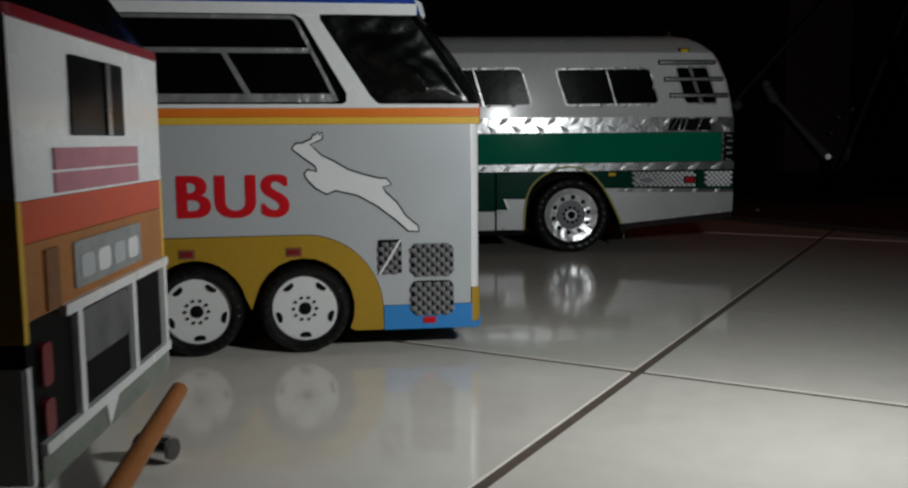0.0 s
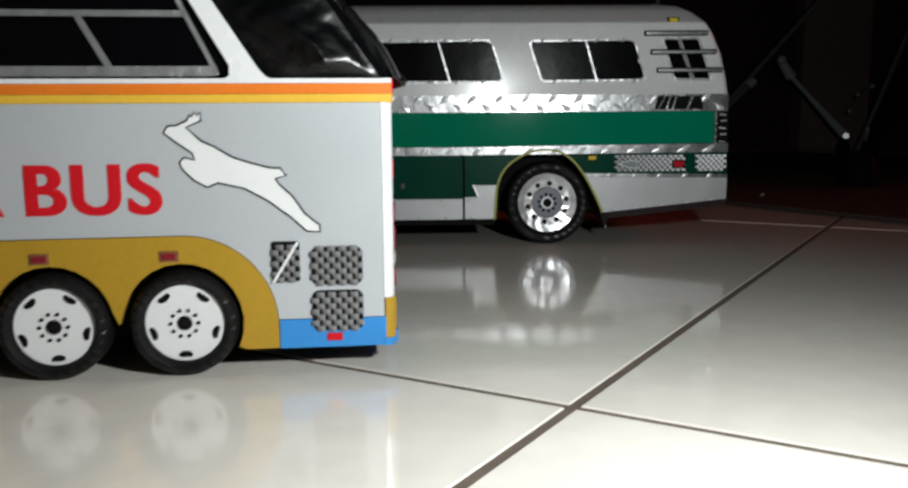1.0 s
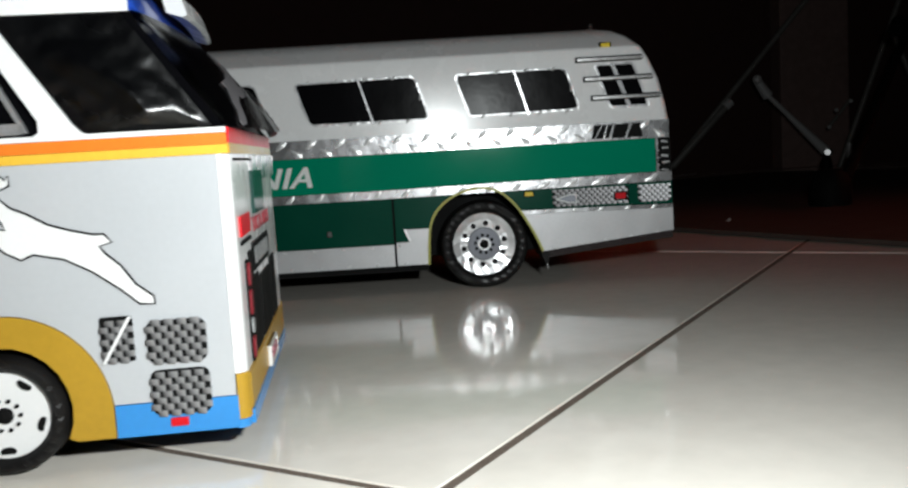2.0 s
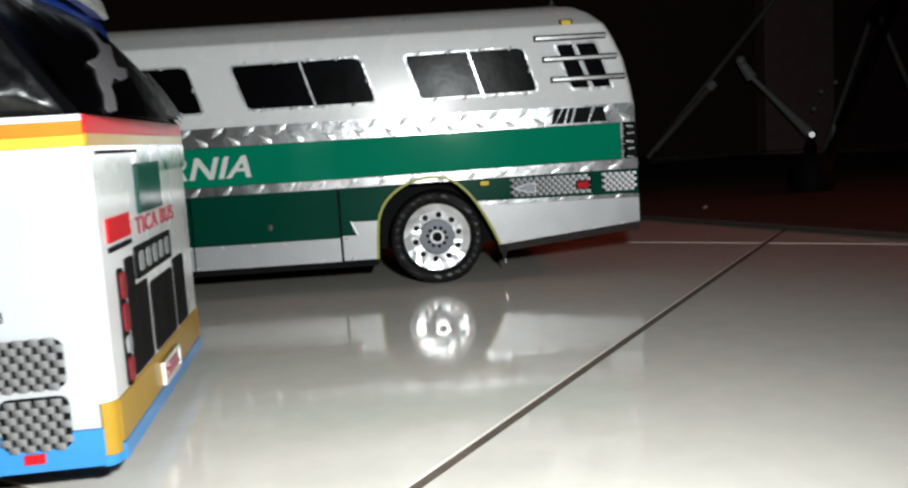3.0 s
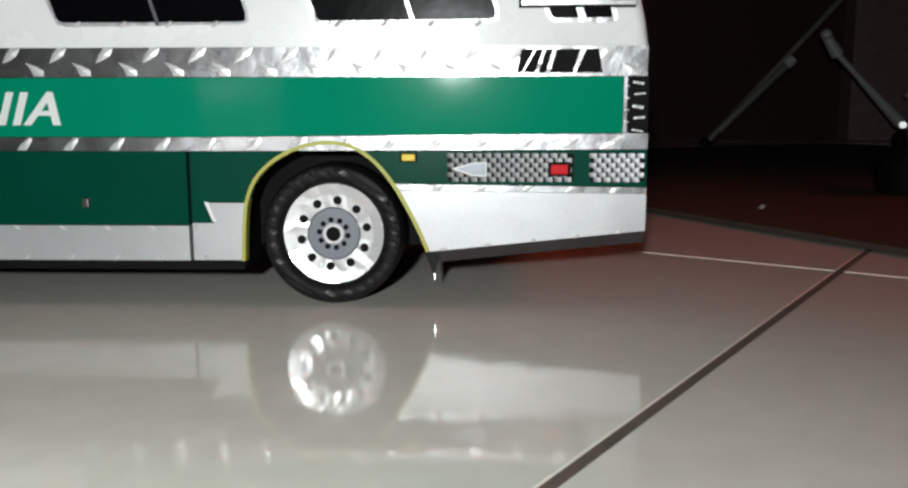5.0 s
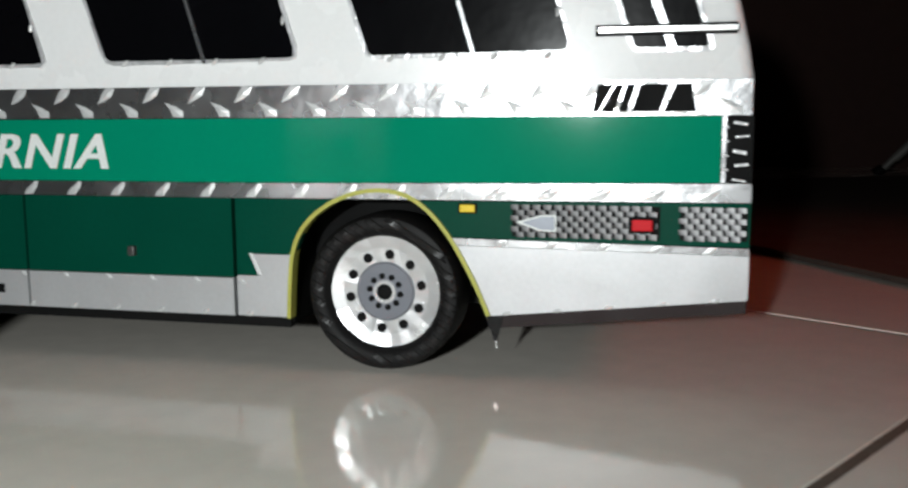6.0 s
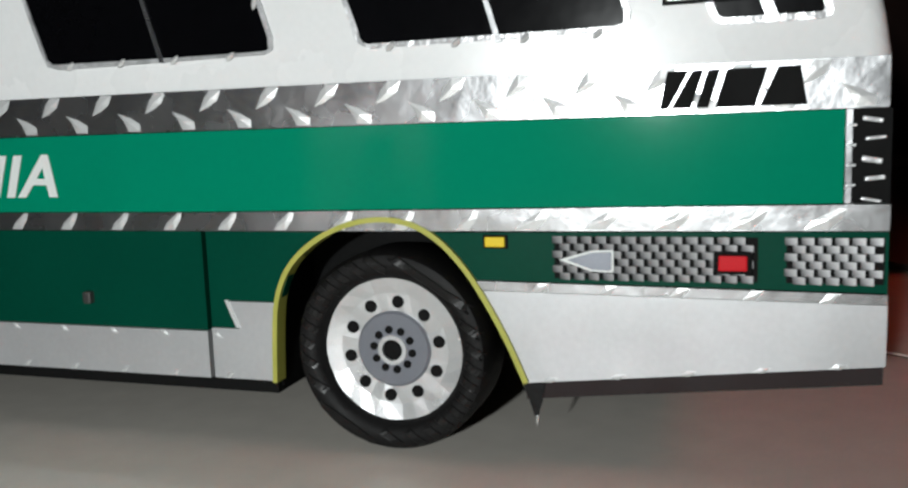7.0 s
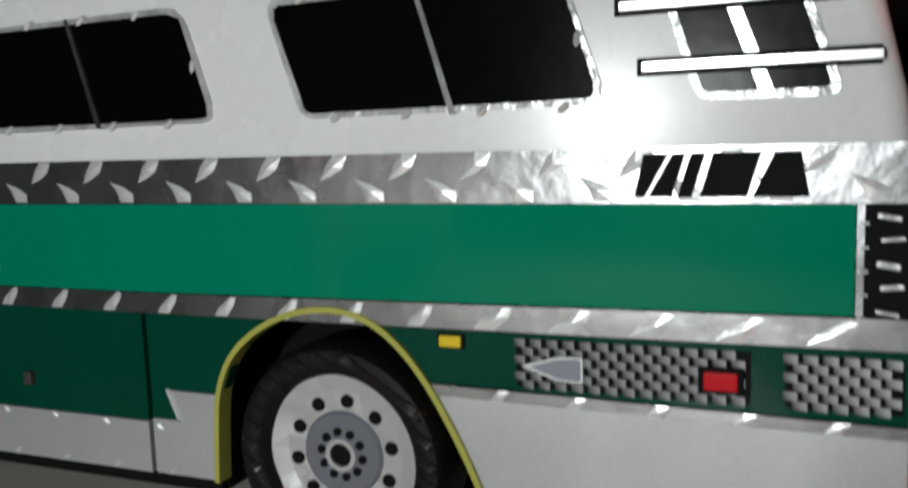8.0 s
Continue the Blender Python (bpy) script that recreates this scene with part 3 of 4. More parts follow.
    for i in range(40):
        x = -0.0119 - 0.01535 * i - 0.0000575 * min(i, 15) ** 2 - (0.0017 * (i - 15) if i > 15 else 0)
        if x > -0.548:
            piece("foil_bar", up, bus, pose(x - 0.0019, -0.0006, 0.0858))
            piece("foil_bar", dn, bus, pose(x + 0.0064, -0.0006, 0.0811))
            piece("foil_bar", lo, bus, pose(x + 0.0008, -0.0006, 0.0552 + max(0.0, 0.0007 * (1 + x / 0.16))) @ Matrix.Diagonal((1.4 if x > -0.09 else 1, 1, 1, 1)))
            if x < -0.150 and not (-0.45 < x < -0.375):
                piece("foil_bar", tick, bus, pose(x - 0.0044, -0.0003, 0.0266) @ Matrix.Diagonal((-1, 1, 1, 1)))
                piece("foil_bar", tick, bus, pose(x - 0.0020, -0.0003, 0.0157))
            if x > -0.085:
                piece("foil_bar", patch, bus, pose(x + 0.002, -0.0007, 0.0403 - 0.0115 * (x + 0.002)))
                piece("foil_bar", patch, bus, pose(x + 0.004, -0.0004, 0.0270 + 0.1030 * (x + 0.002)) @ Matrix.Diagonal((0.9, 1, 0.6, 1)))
    edge = sliver("foil_bar", 0.0034, 0.0013, 50)
    # pale strip stands in for the highlight on the folded edge
    part("notch_crease", prism([(-0.1564, 0.0369), (-0.1554, 0.0369), (-0.1522, 0.0296), (-0.1534, 0.0296)], -0.0006, 0.001), FOILGLINT, bus, "creased foil edge of the notch, pale with painted glint")
    # windows with foil frames and a slanted divider
    rng = random.Random(11)
    for bl, br, rise in ((-0.1146, -0.0499, 0.0010), (-0.2062, -0.1366, 0.0003), (-0.2980, -0.2278, -0.0004), (-0.3905, -0.3215, 0.0), (-0.4815, -0.4130, 0.0)):
        poly = [(bl, 0.0986), (br, 0.0986 + rise), (br - 0.0079, 0.1243), (bl - 0.0079, 0.1238)]
        mid = (bl + br) / 2
        win = new("window")
        win.parent = bus
        bm, inner = frame_ring(poly, 0.0010, -0.0008, 0.002, 0.0042)
        for v in bm.verts:
            v.co.x += rng.uniform(-0.00035, 0.00035)
            v.co.z += rng.uniform(-0.00035, 0.00035)
        part("window_frame", bm, EDGEFOIL, win, "ragged silver foil frame")
        for i in range(4):
            piece("foil_bar", edge, win, pose(bl + 0.008 + 0.0162 * i, -0.0009, 0.0991))
            piece("foil_bar", edge, win, pose(bl + 0.001 + 0.0162 * i, -0.0009, 0.1236))
            if i == 1:
                piece("foil_bar", edge, win, pose(br - 0.0018 - 0.0036 * i, -0.0009, 0.1065 + 0.005 * i) @ Matrix.Rotation(radians(-40), 4, "Y"))
        part("pane", prism(inner, -0.0004, 0.002), GLASS, win, "black window pane")
        mx = mid - 0.0010
        part("divider", prism([(mx + 0.0022, 0.0986), (mx + 0.0036, 0.0986), (mx - 0.0042, 0.1242), (mx - 0.0052, 0.1242)], -0.0011, 0.001), FOIL, win, "slanted foil divider")
    win = new("window")
    win.parent = bus
    poly = [(-0.0338, 0.0992), (-0.0098, 0.0992), (-0.0186, 0.1252), (-0.0422, 0.1252)]
    bm, inner = frame_ring(poly, 0.0014, -0.0009, 0.002, 0.003)
    part("window_frame", bm, EDGEFOIL, win, "silver foil frame")
    part("pane", prism(inner, -0.0004, 0.002), GLASS, win, "black window pane")
    part("divider", prism([(-0.0231, 0.0996), (-0.0207, 0.0996), (-0.0302, 0.1248), (-0.0326, 0.1248)], -0.0011, 0.001), FOIL, win)
    for x0, x1, z in ((-0.0515, -0.0140, 0.1264), (-0.0474, -0.0085, 0.1153), (-0.0434, -0.0045, 0.1045)):
        lv = part("louvre_bar", box(x0 - 0.0008, x1, -0.0016, -0.0004, z - 0.0005, z + 0.0026), BLACK, bus, "black-edged louvre bar")
        part("louvre_face", box(x0, x1 + 0.0004, -0.0026, -0.0010, z + 0.0001, z + 0.0020, 0.0003), CHROME, lv, "chrome face")
    mk = part("marker_rim", box(-0.0376, -0.0308, 0.0016, 0.008, 0.1336, 0.1371), BLACK, bus, "black marker surround")
    part("marker_lamp", box(-0.0368, -0.0316, 0.0006, 0.008, 0.1343, 0.1366, 0.0003), YELLOW, mk, "small yellow roof marker")
    part("roof_lamp", rod((-0.037, 0.03, 0.1485), (-0.037, 0.03, 0.1512), 0.0022, 0.0016), CHROME, bus, "tiny chrome roof stud")
    # vented corner
    slot = mesh_from("vent_slot", box(-0.0004, 0.0028, -0.0007, 0.0006, -0.00036, 0.00036, 0.0002), EDGEFOIL)
    for i in range(5):
        piece("vent_slot", slot, bus, pose(-0.0040 + 0.0006 * (i % 2), 0.0, 0.0625 + 0.0041 * i, 0, 10 - 15 * (i % 2)) @ Matrix.Diagonal((1.2, 1, 1 + 0.3 * (i % 3), 1)))
        piece("vent_slot", slot, bus, pose(-0.0072, 0.0, 0.0612 + 0.0041 * i) @ Matrix.Diagonal((0.55, 1, 0.7, 1)))
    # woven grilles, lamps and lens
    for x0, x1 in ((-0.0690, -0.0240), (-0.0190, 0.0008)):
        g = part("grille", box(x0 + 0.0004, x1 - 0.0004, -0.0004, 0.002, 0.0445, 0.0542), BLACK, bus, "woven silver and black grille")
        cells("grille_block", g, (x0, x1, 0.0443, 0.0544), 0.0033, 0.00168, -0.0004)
    lamp = part("lamp_rim", box(-0.0335, -0.0255, -0.0018, 0.001, 0.0464, 0.0513, 0.0003), BLACK, bus, "black lamp surround")
    part("tail_lamp", box(-0.0325, -0.0265, -0.0024, 0.001, 0.0471, 0.0505, 0.0004), RED, lamp, "small red lamp")
    lamp = part("lamp_rim", box(-0.0856, -0.0796, -0.0006, 0.001, 0.0513, 0.0545, 0.0002), BLACK, bus, "black lamp surround")
    part("side_lamp", box(-0.0850, -0.0802, -0.0012, 0.001, 0.0517, 0.0541, 0.0003), YELLOW, lamp, "small yellow side lamp")
    lens = part("lens_rim", prism(rounded([(-0.0675, 0.0490), (-0.0600, 0.0464), (-0.0550, 0.0462), (-0.0550, 0.0514), (-0.0600, 0.0512)], 0.0005), -0.0013, 0.001), LETTER, bus, "white lens outline")
    part("lens", prism(rounded([(-0.0655, 0.0490), (-0.0598, 0.0469), (-0.0555, 0.0467), (-0.0555, 0.0509), (-0.0598, 0.0507)], 0.0005), -0.0017, 0.001), LENS, lens, "blue-grey pointed lens")
    part("door_knob", box(-0.2006, -0.1980, -0.0018, 0.001, 0.0348, 0.0382, 0.0006), GREYTUBE, bus, "small dark steel door catch")
    part("skirt_vent", box(-0.2780, -0.2510, -0.0006, 0.001, 0.0200, 0.0232), BLACK, bus, "black slot in the skirt")
    # lettering and the slanted black emblem blocks
    lettering("CALIFORNIA", LETTER, bus, -0.3190, -0.2075, 0.0641, 0.0761, 0.0, 0.28, 0.008, 1.07, 0.0003, bold=0.0007, label="white slanted lettering")
    # slanted black emblem: plain blocks with a split first one and a tapered last one
    z0, z1 = 0.0822, 0.0901
    for quad in (
        [(-0.0448, z0), (-0.0432, z0), (-0.0388, z1), (-0.0432, z1)],
        [(-0.0424, z0), (-0.0384, z0), (-0.0358, z1), (-0.0380, z1)],
        [(-0.0372, z0), (-0.0348, z0), (-0.0324, z1), (-0.0348, z1)],
        [(-0.0334, z0), (-0.0254, z0), (-0.0230, z1), (-0.0310, z1)],
        [(-0.0244, z0), (-0.0152, z0), (-0.0166, z1), (-0.0208, z1)],
    ):
        part("emblem_block", prism(quad, -0.0016, 0.001), BLACK, bus, "slanted black emblem block")
    for side in (0, 1):
        for x in (-0.1100, -0.1100 + shift):
            coach_wheel(bus, x, 0.0010 if side == 0 else W - 0.0010, 0.0246, side == 1)
    part("axle", rod((-0.1105, 0.012, 0.025), (-0.1105, W - 0.012, 0.025), 0.003), BLACK, bus)
    part("axle", rod((-0.1105 + shift, 0.012, 0.025), (-0.1105 + shift, W - 0.012, 0.025), 0.003), BLACK, bus)
    return bus


green_coach()


# ---- the silver, mustard and blue coach ----
def crumpled(y0, d, nu=44, nv=34):
    """A slanting sheet of black film over a side window, folded most at its lower rear corner."""
    bm = bmesh.new()
    rows = []
    for j in range(nv + 1):
        v = j / nv
        row = []
        for i in range(nu + 1):
            u = i / nu
            x, z = -0.0385 - 0.0210 * v + (0.0350 - 0.0010 * v) * u, 0.0918 + 0.0310 * v
            crest = 0.52 + 0.10 * math.sin(7 * v)
            ridge = (u / crest) ** 2 if u < crest else (1 - u) / (1 - crest)
            w = math.sin(math.pi * min(1.0, 6 * min(u, 1 - u, v, 1 - v)) / 2)
            fold = math.sin(2 * math.pi * (x + 0.8 * z) / 0.0120 + 2.2 * math.sin(z / 0.0042)) + 0.6 * math.sin(2 * math.pi * (0.5 * x - z) / 0.0075 + 2.1)
            row.append(bm.verts.new((x, y0 + d * (0.0003 - w * (0.0047 * ridge * max(0.0, 1 - (v / 0.8) ** 3) + 0.00016 * (fold + 1))), z)))
        rows.append(row)
    for a, b in zip(rows, rows[1:]):
        for i in range(nu):
            bm.faces.new((a[i], a[i + 1], b[i + 1], b[i]))
    bmesh.ops.solidify(bm, geom=bm.faces[:], thickness=0.0003)
    return solid(bm)


def silver_coach():
    L, W = 0.50, 0.131
    bus = thing("model_bus", "silver, mustard and blue model coach with a leaping antelope print", "model bus", pose(-0.1925, -0.2714, 0, 0, 0, 5.3) @ Matrix.Diagonal((0.957, 0.970, 0.982, 1)), "parked model buses")
    hub = ((-0.0672, 0.0168), (-0.1072, 0.0168), (-0.390, 0.0168))
    # hull
    for dims in ((-L + 0.002, -0.002, 0.0022, W - 0.0022, 0.040, 0.0905), (-0.0455, -0.002, 0.0022, W - 0.0022, 0.0095, 0.040), (-0.368, -0.128, 0.0022, W - 0.0022, 0.008, 0.040), (-L + 0.002, -0.412, 0.0022, W - 0.0022, 0.008, 0.040), (-0.1279, -0.0456, 0.016, W - 0.016, 0.010, 0.040), (-0.4119, -0.3681, 0.016, W - 0.016, 0.010, 0.040)):
        part("hull_section", box(*dims), BLACK, bus, "black inner hull")

    def arc(c, r, a0, a1, n=14):
        return [(c[0] + r * math.cos(radians(a0 + (a1 - a0) * i / n)), c[1] + r * math.sin(radians(a0 + (a1 - a0) * i / n))) for i in range(n + 1)]
    for side in (0, 1):
        def sheet(name, poly, mat, y0=0.0, y1=0.002, label=""):
            a, b = (y0, y1) if side == 0 else (W - y1, W - y0)
            return part(name, prism(poly, a, b), mat, bus, label)
        # mustard panel with three arches
        r = 0.0188
        gold = [(-0.0375, 0.0079)] + arc((-0.0665, 0.0150), 0.029, -10, 90)[1:] + [(-0.1310, 0.0436), (-0.1342, 0.0420), (-0.1360, 0.0385), (-0.1350, 0.0300), (-0.1290, 0.0079)]
        gold += [(-0.1250, 0.0079)] + arc(hub[1], r, 180, 0)[1:-1] + [(-0.0870, 0.0168)] + arc(hub[0], r, 178, -25)[1:] + [(-0.0480, 0.0079)]
        sheet("mustard_panel", gold, GOLD, -0.0005, 0.002, "mustard lower panel round the wheels")
        sheet("blue_sill", rect(-0.0372, -0.0030, 0.0077, 0.0168), BLUE, -0.0003, 0.002, "light blue sill")
        sheet("blue_sill", [(-0.366, 0.0077), (-0.1300, 0.0077), (-0.1312, 0.0133), (-0.366, 0.0133)], BLUE, -0.0003, 0.002, "light blue sill")
        sheet("black_sill", [(-0.366, 0.0135), (-0.1314, 0.0135), (-0.1333, 0.0215), (-0.366, 0.0215)], BLACK, -0.0001, 0.002, "black strip above the sill")
        up = [(-0.0035, 0.0170), (-0.0035, 0.0842), (-L + 0.003, 0.0842), (-L + 0.003, 0.0072), (-0.4130, 0.0072), (-0.4130, 0.0165)] + arc((-0.390, 0.0165), 0.0195, 180, 0)[0:] + [(-0.3695, 0.0217), (-0.1335, 0.0217), (-0.1352, 0.0300), (-0.1362, 0.0386), (-0.1344, 0.0423), (-0.1310, 0.0439)]
        up += [(-0.0665, 0.0442)] + arc((-0.0665, 0.0150), 0.0292, 90, 4)
        sheet("silver_side", up, GREYSIDE, 0.0, 0.0019, "plain silver-grey side")
        sheet("yellow_line", rect(-L + 0.003, -0.0002, 0.0843, 0.0868), AMBER, -0.0004, 0.002, "yellow stripe")
        sheet("orange_line", rect(-L + 0.003, -0.0002, 0.0869, 0.0900), ORANGE, -0.0005, 0.002, "orange stripe")
        sheet("white_ledge", rect(-L + 0.003, -0.0002, 0.0901, 0.0915), WHITE, -0.0012, 0.002, "white ledge under the windows")
    # rounded corner posts and rear sheets
    for y in (0.0, W):
        d = 1 if y == 0 else -1
        pts = [(0.0 - 0.0034, y)] + [(-0.0034 + 0.0034 * math.sin(radians(a)), y + d * (0.0034 - 0.0034 * math.cos(radians(a)))) for a in range(0, 91, 15)] + [(-0.0034, y + d * 0.0034)]
        part("corner_post", prism(pts, 0.0230, 0.0842, "xy"), WHITE, bus, "white rounded corner post", True)
        part("corner_bumper", prism([(a + 0.0003, b - 0.0003 * d) for a, b in pts], 0.0100, 0.0229, "xy"), GOLD, bus, "mustard bumper corner", True)
        part("corner_sill", prism([(a, b - 0.0006 * d) for a, b in pts], 0.0075, 0.0099, "xy"), BLUE, bus, "blue sill corner", True)
    part("rear_wall", prism(rect(0.0036, W - 0.0036, 0.0225, 0.0842), -0.002, 0.0, "yz"), WHITE, bus, "white rear wall")
    part("rear_bumper", prism(rounded(rect(0.0036, W - 0.0036, 0.0118, 0.0222), 0.001), -0.002, 0.0006, "yz"), GOLD, bus, "mustard rear bumper")
    part("rear_sill", prism(rect(0.0036, W - 0.0036, 0.0075, 0.0116), -0.002, 0.0010, "yz"), BLUE, bus, "blue rear sill")
    part("rear_red_band", prism(rect(0.0004, W - 0.0004, 0.0872, 0.0915), -0.002, 0.0004, "yz"), RED, bus, "red band under the rear glass")
    part("rear_mustard_band", prism(rect(0.0004, W - 0.0004, 0.0843, 0.0871), -0.002, 0.0004, "yz"), GOLD, bus, "mustard band")
    part("rear_pinstripe", prism(rect(0.008, W - 0.008, 0.0822, 0.0830), -0.001, 0.0006, "yz"), BLACK, bus)
    part("rear_foil_tape", prism(rect(0.050, W - 0.002, 0.0760, 0.0838), -0.001, 0.0009, "yz"), FOIL, bus, "strip of shiny clear tape")

    def back(name, y0, y1, z0, z1, mat, d=0.0006, rad=0.0, parent=bus, label=""):
        poly = rect(y0, y1, z0, z1)
        return part(name, prism(rounded(poly, rad) if rad else poly, -0.001, d, "yz"), mat, parent, label)
    back("number_window", 0.046, 0.078, 0.0650, 0.0790, surface("tinted_green_film", (0.02, 0.06, 0.05), 0.15), 0.0012, 0, bus, "dark green rear window")
    back("red_block", 0.010, 0.034, 0.0602, 0.0662, RED, label="red printed block")
    back("black_underline", 0.010, 0.034, 0.0578, 0.0590, BLACK)
    rear_words = lettering("TICA BUS", surface("faded_red_print", (0.40, 0.06, 0.08), 0.45), bus, 0.041, 0.098, 0.0592, 0.0640, -0.0003, 0.0, 0.0, 1.05, 0.0002, bold=0.0002, label="faded red capital lettering")
    rear_words.matrix_basis = pose(0, 0, 0, 0, 0, 90)
    pl = back("vent_panel", 0.036, 0.088, 0.0472, 0.0562, BLACK, 0.0006, 0.001, bus, "dark panel with grey scrawl bars")
    for i in range(5):
        back("scrawl_bar", 0.040 + 0.0094 * i, 0.046 + 0.0094 * i, 0.0490, 0.0545, GREYPRINT, 0.0008, 0.0015, pl)
    tl = back("tail_light_cluster", 0.0150, 0.0205, 0.0225, 0.0530, BLACK, 0.0006, 0.002, bus, "tail light cluster")
    for z0, z1, m in ((0.0235, 0.0300, DKRED), (0.0365, 0.0440, DKRED), (0.0450, 0.0520, DKRED), (0.0310, 0.0355, GREYPRINT)):
        back("tail_lens", 0.0155, 0.0200, z0, z1, m, 0.0012, 0.0018, tl)
    back("engine_panel", 0.0240, 0.0480, 0.0232, 0.0460, BLACK, 0.0005, 0.001, bus, "black engine door")
    back("engine_panel", 0.0240, 0.0335, 0.0462, 0.0545, BLACK, 0.0005, 0.001, bus, "black engine door")
    back("engine_panel", 0.0520, 0.0860, 0.0232, 0.0440, BLACK, 0.0005, 0.002, bus, "black engine door")
    back("engine_panel", 0.0895, 0.1080, 0.0232, 0.0460, BLACK, 0.0005, 0.001, bus, "black engine door")
    npl = back("plate_holder", 0.052, 0.078, 0.0125, 0.0195, GOLD, 0.0014, 0.0006, bus, "mustard plate holder")
    bm, _ = frame_ring(rect(0.052, 0.078, 0.0125, 0.0195), 0.0009, 0.0022, 0.0008, 0.0005, "yz")
    part("plate_frame", bm, WHITE, npl, "white plate frame")
    back("plate_bar", 0.0560, 0.0740, 0.0148, 0.0160, PINK, 0.0024, 0, npl)
    back("plate_bar", 0.0580, 0.0720, 0.0168, 0.0180, PINK, 0.0024, 0, npl)
    # upper deck of black film with white pillars
    deck = [(-L + 0.022, 0.0915), (-0.0015, 0.0915), (-0.0235, 0.1235), (-L + 0.045, 0.1235)]
    part("window_deck", prism(deck, 0.0015, W - 0.0015), GLASS, bus, "black glazed upper deck")
    for side in (0, 1):
        def sheet(name, poly, mat, y0=-0.0002, y1=0.0018, label="", parent=bus):
            a, b = (y0, y1) if side == 0 else (W - y1, W - y0)
            return part(name, prism(poly, a, b), mat, parent, label)
        part("quarter_window", crumpled(W if side else 0.0, -1 if side else 1), FILM, bus, "crinkled black film quarter window", True)
        sheet("pillar", [(-0.0515, 0.0915), (-0.0375, 0.0915), (-0.0390, 0.0922), (-0.0412, 0.0945), (-0.0592, 0.1216), (-0.0590, 0.1236), (-0.0690, 0.1236), (-0.0655, 0.1216), (-0.0500, 0.0955), (-0.0500, 0.0925)], WHITE, -0.0004, 0.0018, "white slanted pillar")
        sheet("rear_edge", [(-0.0035, 0.0917), (-0.0005, 0.0917), (-0.0237, 0.1236), (-0.0262, 0.1236)], GLASS, 0.0002, 0.0018, "black rear edge")
        for k in range(4):
            x = -0.094 * k
            poly = [(-0.1330 + x, 0.0922), (-0.0525 + x, 0.0922), (-0.0680 + x, 0.1228), (-0.1490 + x, 0.1228)]
            bm, inner = frame_ring(poly, 0.0013, -0.0002, 0.0018, 0.003)
            if side == 1:
                bmesh.ops.translate(bm, verts=bm.verts, vec=(0, W - 0.0016, 0))
            win = new("window")
            win.parent = bus
            part("window_frame", bm, WINFOIL, win, "crinkled silver foil window frame")
            sheet("pane", inner, GLASS, 0.0006, 0.0018, "black pane", win)
            sheet("window_sill_strip", [(-0.1310 + x, 0.0926), (-0.0530 + x, 0.0926), (-0.0545 + x, 0.0952), (-0.1324 + x, 0.0952)], WINFOIL, 0.0002, 0.0018, "silver strip", win)
            sheet("transom", [(-0.1420 + x, 0.1096), (-0.0615 + x, 0.1096), (-0.0625 + x, 0.1114), (-0.1430 + x, 0.1114)], WINFOIL, 0.0001, 0.0018, "silver transom", win)
            sheet("divider", [(-0.0855 + x, 0.0926), (-0.0832 + x, 0.0926), (-0.0938 + x, 0.1110), (-0.0958 + x, 0.1110)], WINFOIL, 0.0, 0.0018, "slanted silver divider", win)
            if k:
                sheet("pillar", [(-0.0505 + x, 0.0915), (-0.0385 + x, 0.0915), (-0.0545 + x, 0.1236), (-0.0665 + x, 0.1236)], WHITE, -0.0004, 0.0018, "white slanted pillar")
    roof = loft([(0.1236, -0.0215, 0.0), (0.1268, -0.0225, 0.0), (0.1345, -0.0265, 0.0015), (0.1385, -0.0320, 0.006), (0.1405, -0.0420, 0.016)], L, W, 0.004)
    part("roof", roof, DKBLUE, bus, "deep blue roof", True)
    for y0, y1 in ((-0.0008, 0.0012), (W - 0.0012, W + 0.0008)):
        part("roof_edge", box(-L + 0.024, -0.0235, y0, y1, 0.1232, 0.1272), WHITE, bus, "white roof edge strip")
    # bowed rear glass and the visor over it

    def bow(y, f):
        return 0.0075 * math.sin(math.pi * y / W) * (1 - 0.3 * f)
    bm = bmesh.new()
    grid = []
    for k in range(9):
        f = k / 8
        grid.append([bm.verts.new((-0.0235 * f + 0.0008 + bow(W * i / 16, f) + 0.002 * math.sin(math.pi * f), W * i / 16 * 0.996 + 0.0003, 0.0915 + 0.0325 * f)) for i in range(17)])
    for a, c in zip(grid, grid[1:]):
        for i in range(16):
            bm.faces.new((a[i], a[i + 1], c[i + 1], c[i]))
    bmesh.ops.solidify(bm, geom=bm.faces[:], thickness=0.0008)
    glass = part("rear_glass", solid(bm), REARFILM, bus, "bowed black rear glass", True)
    bm = bmesh.new()
    rows = []
    for i in range(17):
        y = 0.046 + (W - 0.062) * i / 16
        o = bow(y, 1.0)
        rows.append([bm.verts.new((px + o, y, pz)) for px, pz in ((-0.0265, 0.1300), (-0.0215, 0.1285), (-0.0200, 0.1292), (-0.0215, 0.1345), (-0.0285, 0.1385))])
    for a, c in zip(rows, rows[1:]):
        for i in range(5):
            bm.faces.new((a[i], a[(i + 1) % 5], c[(i + 1) % 5], c[i]))
    bm.faces.new(rows[0])
    bm.faces.new(rows[-1][::-1])
